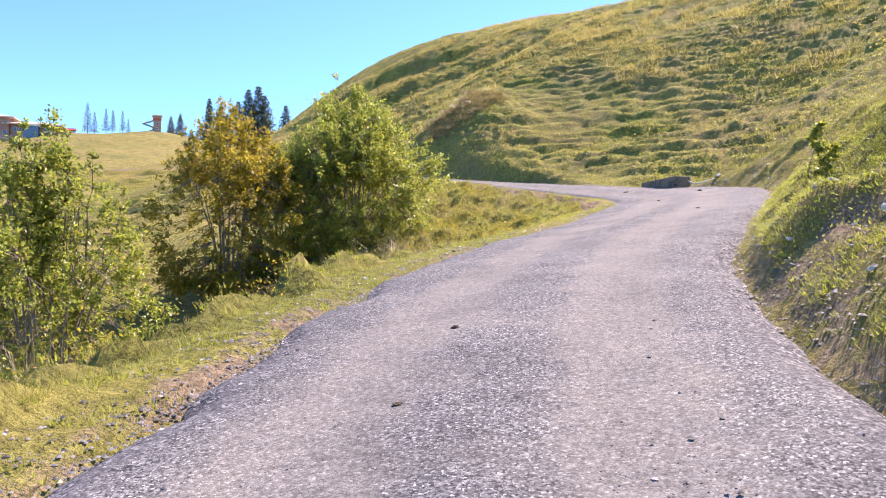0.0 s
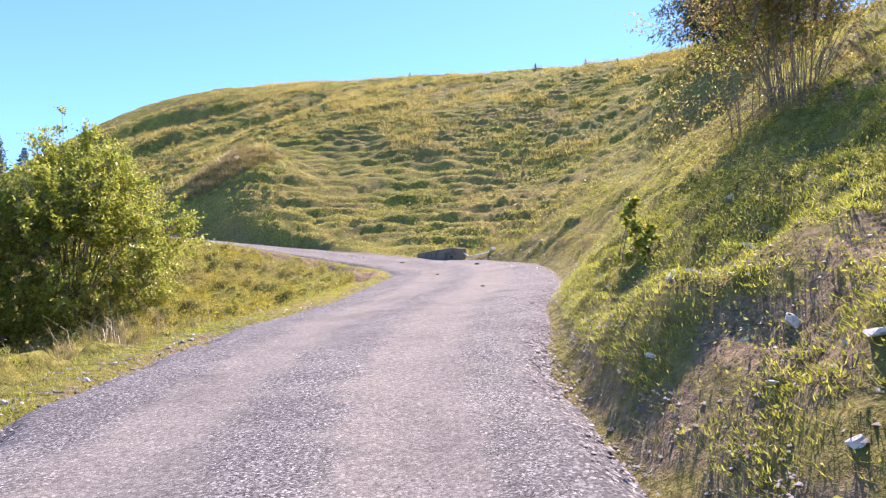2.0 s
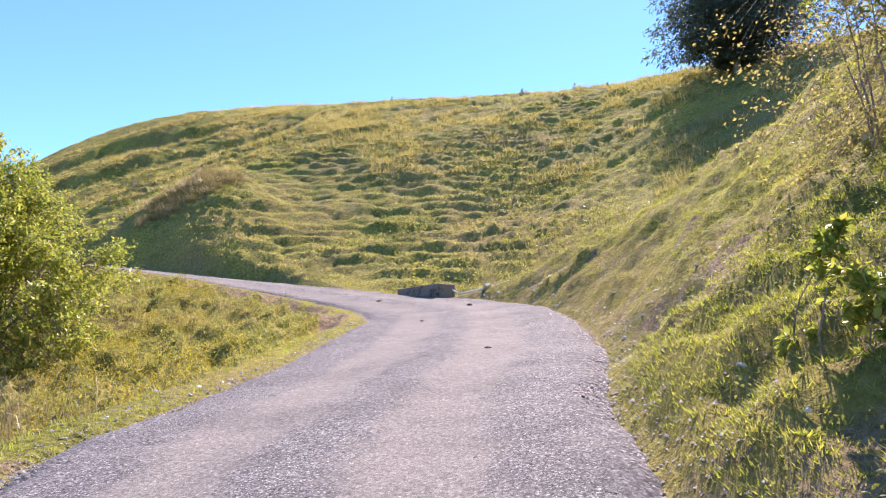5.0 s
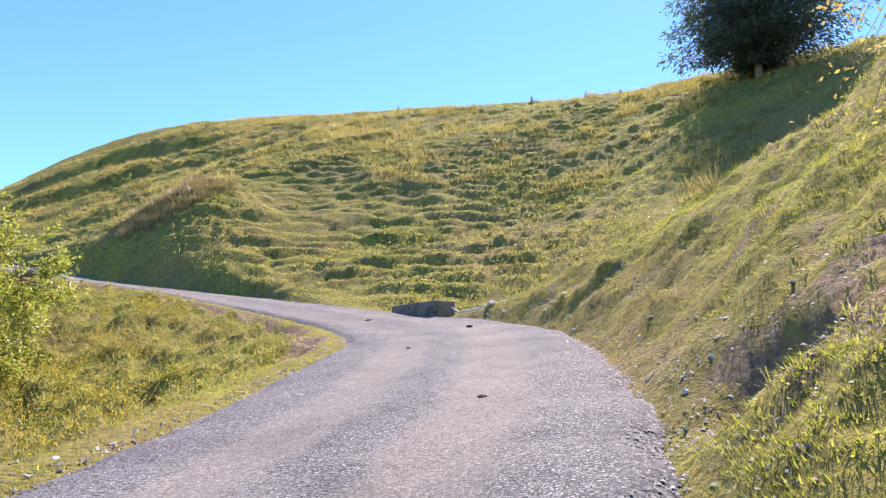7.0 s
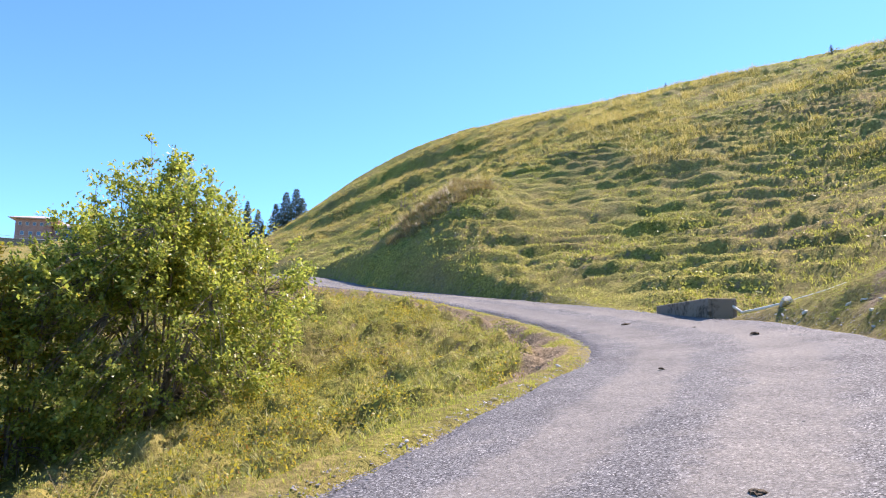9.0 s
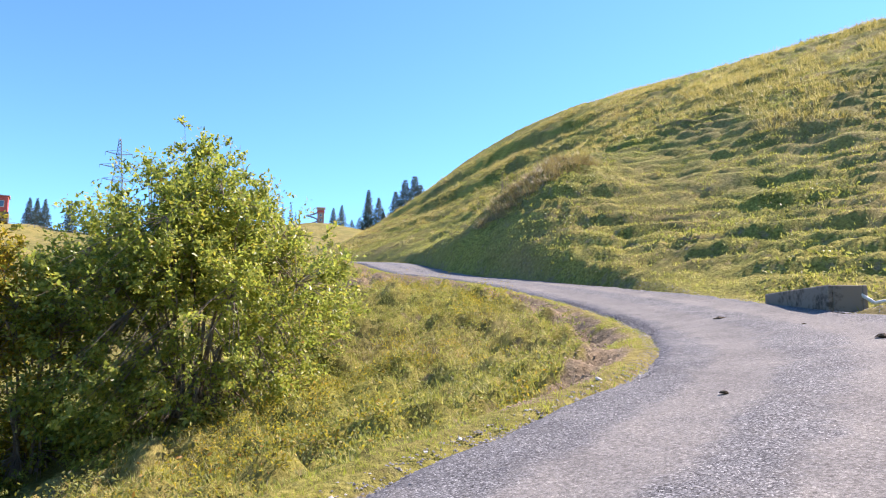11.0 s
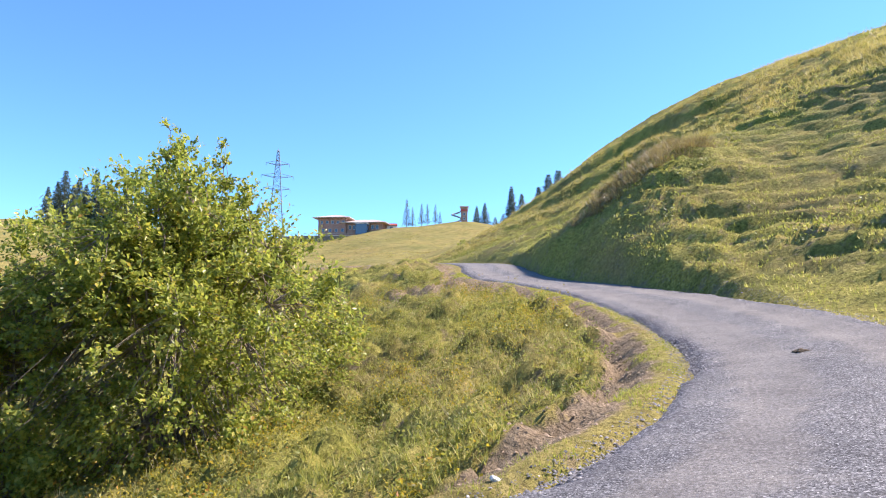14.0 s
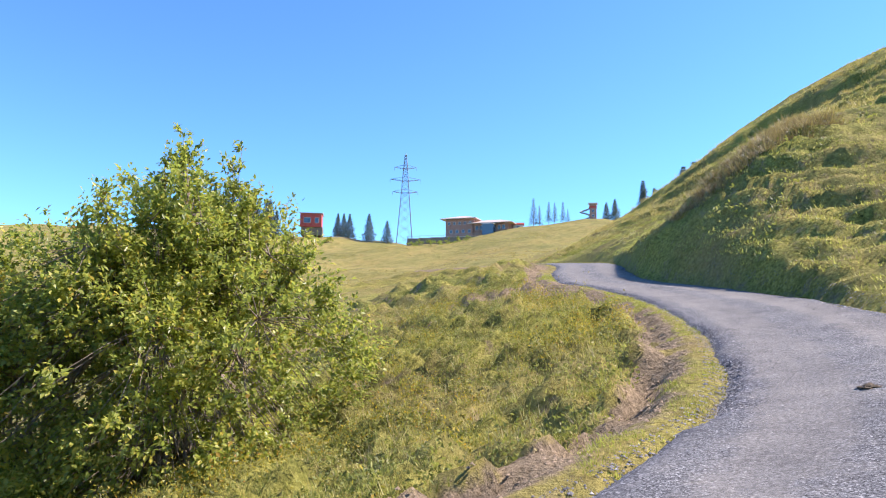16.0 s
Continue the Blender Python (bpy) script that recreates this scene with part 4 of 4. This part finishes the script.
spread = np.where((side < 0) & (LINE[k, 1] < 14) & (rng.random(44000) < 0.35), rng.uniform(0, 0.75, 44000), spread)
d = side * (LINE[k, 3] - 0.03 + np.where(side > 0, 1.4, 1) * spread)
jit = rng.uniform(-0.08, 0.08, len(k))
px, py = LINE[k, 0] + TANGENT[k, 1] * d + TANGENT[k, 0] * jit, LINE[k, 1] - TANGENT[k, 0] * d + TANGENT[k, 1] * jit
gz_ = land(px, py)[0]
pz = np.maximum(gz_, LINE[k, 2] + LINE[k, 4] * d - 0.07 * smooth((np.abs(d) - LINE[k, 3] + 0.25) / 0.4) + 0.012)
pebbles("edge_gravel", "loose coarse gravel heaped along the road's edges", np.stack([px, py, pz], 1), 0.006 + 0.016 * rng.random(44000) ** 1.6 * np.where(rng.random(44000) < 0.02, 2.2, 1), rng, PEBBLE)
k = rng.choice(np.where((LINE[:, 1] > -2) & (LINE[:, 1] < 30))[0], 16000)
d = rng.uniform(-1, 1, 16000) * LINE[k, 3]
jit = rng.uniform(-0.08, 0.08, len(k))
px, py = LINE[k, 0] + TANGENT[k, 1] * d + TANGENT[k, 0] * jit, LINE[k, 1] - TANGENT[k, 0] * d + TANGENT[k, 1] * jit
pebbles("road_gravel", "scattered loose pebbles on the road", np.stack([px, py, LINE[k, 2] + LINE[k, 4] * d + 0.016], 1), rng.uniform(0.003, 0.008, 16000), rng, PEBBLE)


# ---- trough, pipe, droppings ----
def build_trough():
    root = thing("water_trough", (9.55, 28.8, float(ground_height(9.15, 28.8)[0]) - 0.12), "weathered concrete water trough beside the road", "trough", turn=9.0)
    w, l, h, t = 0.36, 1.5, 0.60, 0.10
    bevelled("long_wall", (-w, -l, 0), (-w + t, l, h), CONCRETE, root, 0.02)
    bevelled("long_wall", (w - t, -l, 0), (w, l, h), CONCRETE, root, 0.02)
    bevelled("end_wall", (-w + t, -l, 0), (w - t, -l + t, h - 0.006), CONCRETE, root, 0.015)
    bevelled("end_wall", (-w + t, l - t, 0), (w - t, l, h - 0.006), CONCRETE, root, 0.015)
    bevelled("floor_slab", (-w + t, -l + t, 0.02), (w - t, l - t, 0.14), CONCRETE, root, 0.01)
    return root


build_trough()
root = thing("water_pipe", (9.95, 27.2, 0), "pale plastic pipe running down the slope to the trough", "pipe")
pp = [(9.9, 27.5, 4.4)] + [(10.2 + 0.4 * k, 27.25 - 0.2 * k, 0) for k in range(7)]
pp = [Vector((a - 9.95, b - 27.2, max(c, float(ground_height(a, b)[0]) + 0.12))) for a, b, c in pp]
part("tube", *tubes([[(p, 0.035) for p in pp]], 8), PIPE, root, smooth_=True)


def dropping(x, y, size, seed):
    bm = bmesh.new()
    bmesh.ops.create_icosphere(bm, subdivisions=3, radius=1)
    for v in bm.verts:
        q = 1 + 0.5 * noise.noise(v.co * 2.2 + Vector((seed, 0, 0))) + 0.15 * noise.noise(v.co * 7)
        v.co = Vector((v.co.x * q, v.co.y * q, max(v.co.z, -0.25) * 0.5 * q))
    me_ = bpy.data.meshes.new("dropping")
    bm.to_mesh(me_)
    bm.free()
    me_.materials.append(DUNG)
    near = ((LINE[:, 0] - x) ** 2 + (LINE[:, 1] - y) ** 2).argmin()
    ob = new("cow_dropping", me_)
    ob.matrix_basis = pose(x, y, LINE[near, 2] + LINE[near, 4] * ((x - LINE[near, 0]) * TANGENT[near, 1] - (y - LINE[near, 1]) * TANGENT[near, 0]) + 0.02 + size * 0.1, 0, 0, seed * 50) @ Matrix.Diagonal((size, size, size, 1))
    return tagged(ob, "dark dried cow dropping lying on the gravel", "dropping", "droppings on the road")


for k, (x, y, s) in enumerate([(7.65, 27.9, 0.11), (5.75, 15.1, 0.05), (6.6, 20.5, 0.04), (8.9, 23.2, 0.07), (0.1, 5.4, 0.035), (-0.25, 3.7, 0.03), (2.2, 9.9, 0.05), (8.6, 25.6, 0.04)]):
    dropping(x, y, s, k + 1)


# ---- the far alp ----
def beyond(left, dist, x0=8.5, y0=19.7):
    a = radians(left)
    return x0 - math.sin(a) * dist, y0 + math.cos(a) * dist


def far_z(x, y):
    return float(natural(np.array([x]), np.array([y]))[0])


def far_conifer(left, dist, height, slim, seed, sparse=False, x0=8.5, y0=19.7):
    x, y = beyond(left, dist, x0, y0)
    conifer("far_spruce", (x, y, far_z(x, y) - 0.4), height, height * slim * 1.6, "sparse half-bare spruce on the skyline" if sparse else "dark green spruce on the skyline", seed, 24, 9 if not sparse else 4, 14 if not sparse else 7, 0.04 if not sparse else 0.2, needle=height * 0.065)


for k, (left, dist, h, s) in enumerate([
        (52.6, 335, 14, 0.2), (47.5, 345, 13, 0.2), (47.0, 350, 15, 0.18), (46.5, 342, 14, 0.2), (44.85, 338, 15, 0.22), (43.3, 336, 12, 0.24),
        (24.6, 352, 12, 0.2), (23.9, 350, 13, 0.22), (21.6, 352, 25, 0.15), (20.3, 350, 14, 0.18), (22.3, 356, 10, 0.42), (23.0, 356, 8, 0.45)]):
    far_conifer(left, dist, h, s, 60 + k)
for k, (left, h) in enumerate([(30.7, 17), (30.2, 12), (29.4, 13), (28.9, 12), (28.2, 12), (27.8, 8)]):
    far_conifer(left, 352, h, 0.14, 80 + k, True)
for k, (left, h, s) in enumerate([(18.4, 22, 0.24), (17.0, 27, 0.24), (16.2, 35, 0.22), (15.4, 38, 0.22), (14.9, 34, 0.24), (13.2, 31, 0.24), (11.6, 30, 0.24), (10.4, 34, 0.22)]):
    far_conifer(left, 372, h, s, 90 + k, False, 0, 0)
for k in range(12):
    far_conifer(53.0 + k * 0.5 + random.uniform(-0.2, 0.2), 320 + random.uniform(-15, 20), random.uniform(16, 24), 0.2, 110 + k)


def gable_roof(name, x0, x1, y0, y1, z, rise, over, mat, parent):
    """A shallow pitched roof slab with overhanging eaves; the ridge runs along x."""
    t = 0.35
    prof = [(y0 - over, z), ((y0 + y1) / 2, z + rise), (y1 + over, z), (y1 + over, z + t), ((y0 + y1) / 2, z + rise + t), (y0 - over, z + t)]
    co = [(x0 - over, a, b) for a, b in prof] + [(x1 + over, a, b) for a, b in prof]
    faces = [(k, (k + 1) % 6, 6 + (k + 1) % 6, 6 + k) for k in range(6)] + [(0, 5, 4, 1), (1, 4, 3, 2), (6, 7, 10, 11), (7, 8, 9, 10)]
    return part(name, co, faces, mat, parent)


def hip_roof(name, x0, x1, y0, y1, z, rise, over, mat, parent):
    """A shallow hipped roof slab with overhanging eaves; the ridge runs along x."""
    a, b, c, d, t = x0 - over, x1 + over, y0 - over, y1 + over, 0.3
    inset, mid = min((d - c) / 2, (b - a) / 2 - 0.5), (c + d) / 2
    low = [(a, c), (b, c), (b, d), (a, d)]
    co = [(p, q, z) for p, q in low] + [(p, q, z + t) for p, q in low] + [(a + inset, mid, z + t + rise), (b - inset, mid, z + t + rise)]
    return part(name, co, [(0, 3, 2, 1), (0, 1, 5, 4), (1, 2, 6, 5), (2, 3, 7, 6), (3, 0, 4, 7), (4, 5, 9, 8), (6, 7, 8, 9), (5, 6, 9), (7, 4, 8)], mat, parent)


def window(parent, x, y, z, w, h):
    f = bevelled("window", (x - w / 2, y - 0.12, z), (x + w / 2, y + 0.05, z + h), PLASTER, parent, 0.02)
    bevelled("pane", (x - w / 2 + 0.15, y - 0.16, z + 0.15), (x + w / 2 - 0.15, y - 0.1, z + h - 0.15), GLASS, f, 0.01)


def build_lodge():
    x, y = beyond(35.6, 345)
    z = 52.0
    root = thing("mountain_lodge", (x, y, z), "brown timber mountain lodge with shallow roofs and a terrace", "building", turn=18.0)
    bevelled("lower_wall", (-17, 0, -3), (-2, 12, 4.2), TIMBER, root, 0.05)
    bevelled("upper_wall", (-17, -0.1, 4.2), (-2, 12, 8.2), TIMBER, root, 0.05)
    hip_roof("roof", -17, -2, 0, 12, 8.2, 2.3, 2.4, ROOF, root)
    bevelled("wing_wall", (-2, 1, -3), (17, 12, 5.4), TIMBER, root, 0.05)
    hip_roof("wing_roof", -2, 17, 1, 12, 5.4, 2.4, 2.6, ROOF, root)
    bevelled("glazed_porch", (4, -3, -1), (10, 1, 4.6), GLASS, root, 0.1, "blue-tinted glazed porch")
    bevelled("porch_roof", (3.6, -3.4, 4.6), (10.4, 1, 5.0), PLASTER, root, 0.05)
    for k in range(5):
        window(root, -15 + 2.9 * k, -0.12, 5.2, 1.4, 1.6)
    for k in range(4):
        window(root, -14 + 3.4 * k, -0.02, 0.8, 1.6, 1.8)
    for a in (0, 2.2, 12, 14.4):
        window(root, a, 0.98, 2.2, 1.5, 2.2)
    bevelled("terrace", (-24, -7, -7), (15, 0, -3), PLASTER, root, 0.1, "grey paved terrace")
    for k in range(14):
        bevelled("rail_post", (-23.5 + 2.9 * k, -6.8, -3), (-23.35 + 2.9 * k, -6.65, -1.9), TIMBER, root, 0.02)
    bevelled("rail", (-23.5, -6.8, -1.95), (14.4, -6.65, -1.8), TIMBER, root, 0.02)


def build_station():
    x, y = beyond(49.6, 340)
    z = far_z(x, y)
    root = thing("red_hut", (x, y, z), "red boarded hut on a grey base on the skyline", "building", turn=45.0)
    bevelled("base", (-5.5, -3, -1), (5, 5, 3.2), CONCRETE, root, 0.05)
    bevelled("boarded_wall", (-6, -4, 3.2), (4.5, 5, 9.8), RED, root, 0.05)
    gable_roof("roof", -6, 4.5, -4, 5, 9.8, 0.7, 0.5, ROOF, root)
    window(root, -2.5, -4.02, 5, 3.5, 2.8)
    window(root, 2.2, -4.02, 5, 2.0, 2.8)


def build_tower():
    x, y = beyond(25.7, 345)
    z = far_z(x, y) - 0.3
    root = thing("slide_tower", (x, y, z), "square timber lookout tower with a spiral slide", "tower", turn=25.0)
    bevelled("shaft", (-1.7, -1.7, 0), (1.7, 1.7, 8.6), TIMBER, root, 0.05)
    bevelled("parapet", (-1.9, -1.9, 6.6), (1.9, 1.9, 7.6), RED, root, 0.05)
    bevelled("roof", (-2.3, -2.3, 8.6), (2.3, 2.3, 9.2), ROOF, root, 0.05)
    for k in range(2):
        window(root, 0, -1.72, 2.0 + 2.4 * k, 1.2, 1.2)
    pts = [(Vector((-4.0 + 2.4 * math.cos(a), 2.0 * math.sin(a), 7.0 - 6.5 * u)), 0.42) for u in np.linspace(0, 1, 40) for a in (0.2 + u * 9.0,)]
    part("slide", *tubes([pts], 8), STEEL, root, "steel spiral tube slide", True)


def build_pylon():
    x, y = beyond(41.8, 345)
    root = thing("power_pylon", (x, y, far_z(x, y) - 1), "galvanised steel lattice power pylon on the skyline", "pylon", turn=42.0)
    H = 48.5

    def half(z):
        return 3.8 * (1 - z / H) ** 0.9 * (1 - 0.15 * z / H) + 0.45
    corners = [(1, 1), (-1, 1), (-1, -1), (1, -1)]
    for a, b in corners:
        part("leg", *tubes([[(Vector((a * half(z), b * half(z), z)), 0.17) for z in np.linspace(0, H, 12)]], 5), STEEL, root)
    levels = [0]
    while levels[-1] < H - 1.5:
        levels.append(min(H, levels[-1] + max(1.6, 1.5 * half(levels[-1]))))
    braces = []
    for lo, hi in zip(levels, levels[1:]):
        for k in range(4):
            (a, b), (c, d) = corners[k], corners[(k + 1) % 4]
            braces.append([(Vector((a * half(lo), b * half(lo), lo)), 0.09), (Vector((c * half(hi), d * half(hi), hi)), 0.09)])
            braces.append([(Vector((c * half(lo), d * half(lo), lo)), 0.09), (Vector((a * half(hi), b * half(hi), hi)), 0.09)])
    tagged(part("bracing", *tubes(braces, 4), STEEL, root), kind="stuff")
    for z, w in ((28.5, 6.6), (35.0, 8.0), (41.5, 5.8)):
        q = [[(Vector((-w, 0, z + 0.3)), 0.13), (Vector((0, s * half(z), z - 0.6)), 0.15), (Vector((w, 0, z + 0.3)), 0.13)] for s in (-1, 1)]
        q += [[(Vector((-w, 0, z + 0.3)), 0.12), (Vector((0, 0, z + 1.8)), 0.12), (Vector((w, 0, z + 0.3)), 0.12)]]
        q += [[(Vector((s * w, 0, z + 0.3)), 0.1), (Vector((s * w, 0, z - 1.4)), 0.1)] for s in (-1, 1)]
        part("crossarm", *tubes(q, 4), STEEL, root)
    part("tip", *tubes([[(Vector((0, 0, H - 0.5)), 0.3), (Vector((0, 0, H + 1.2)), 0.06)]], 5), STEEL, root)


for k, (left, dist, s) in enumerate([(40.5, 284, 2.6), (39.6, 278, 2.2), (38.9, 288, 2.8), (41.3, 280, 2.0), (38.0, 286, 2.4), (37.2, 289, 2.6), (36.3, 286, 2.0), (48.2, 318, 3.0), (50.4, 322, 3.6), (51.6, 318, 3.2), (26.5, 120, 1.2)]):
    x, y = beyond(left, dist)
    bush("far_bush", x, y, s, s * 1.1, 700, LEAF_GREEN, "green bush on the slope below the ridge", 140 + k, s * 0.16, stems=7, clumps=90)
build_lodge()
build_station()
build_tower()
build_pylon()


def build_fence():
    x0, y0 = beyond(48.8, 332)
    root = thing("pasture_fence", (x0, y0, far_z(x0, y0)), "grey wooden pasture fence along the ridge", "fence")
    ends = [beyond(48.8 - 0.42 * k, 332) for k in range(17)]
    tops = []
    for a, b in ends:
        h = far_z(a, b) - far_z(x0, y0)
        bevelled("post", (a - x0 - 0.09, b - y0 - 0.09, h - 0.3), (a - x0 + 0.09, b - y0 + 0.09, h + 1.3), STEEL, root, 0.02)
        tops.append(Vector((a - x0, b - y0, h)))
    for lift in (0.6, 1.15):
        part("rail", *tubes([[(p_ + Vector((0, 0, lift)), 0.06) for p_ in tops]], 5), STEEL, root)


def build_kiosk():
    x, y = beyond(32.0, 350)
    root = thing("kiosk", (x, y, far_z(x, y)), "small white kiosk with a reddish roof beside the lodge", "building", turn=32.0)
    bevelled("wall", (-2.6, -2, -1), (2.6, 2, 2.6), PLASTER, root, 0.04)
    gable_roof("roof", -2.6, 2.6, -2, 2, 2.6, 1.1, 0.5, RED, root)
    window(root, 0, -2.02, 0.9, 2.0, 1.2)


def build_retaining_wall():
    x, y = beyond(38.6, 299)
    root = thing("retaining_wall", (x, y, 0), "dark grey stone retaining wall with a rail below the lodge", "wall", turn=38.6)
    for k in range(6):
        a, top = -15.5 + 5.4 * k, 43.3 + 0.28 * k
        bevelled("wall_section", (a, 0, 36), (a + 5.36, 0.9, top), CONCRETE, root, 0.06)
        bevelled("coping", (a, -0.12, top), (a + 5.36, 1.02, top + 0.18), STONE, root, 0.03)
        bevelled("rail_post", (a + 0.1, 0.4, top + 0.18), (a + 0.24, 0.54, top + 1.2), STEEL, root, 0.02)
        bevelled("rail", (a, 0.42, top + 1.08), (a + 5.36, 0.52, top + 1.2), STEEL, root, 0.02)


build_fence()
build_kiosk()
build_retaining_wall()
for k, (x, y, h) in enumerate([(41.5, 69.5, 1.3), (38.2, 76, 1.1), (25.7, 89.6, 1.2), (42.3, 64.2, 1.0)]):
    conifer("young_spruce", (x, y, float(ground_height(x, y)[0]) - 0.1), h, h * 0.36, "young spruce standing alone on the hill crest", 170 + k, 9, 6, 6, 0.05, needle=0.16)
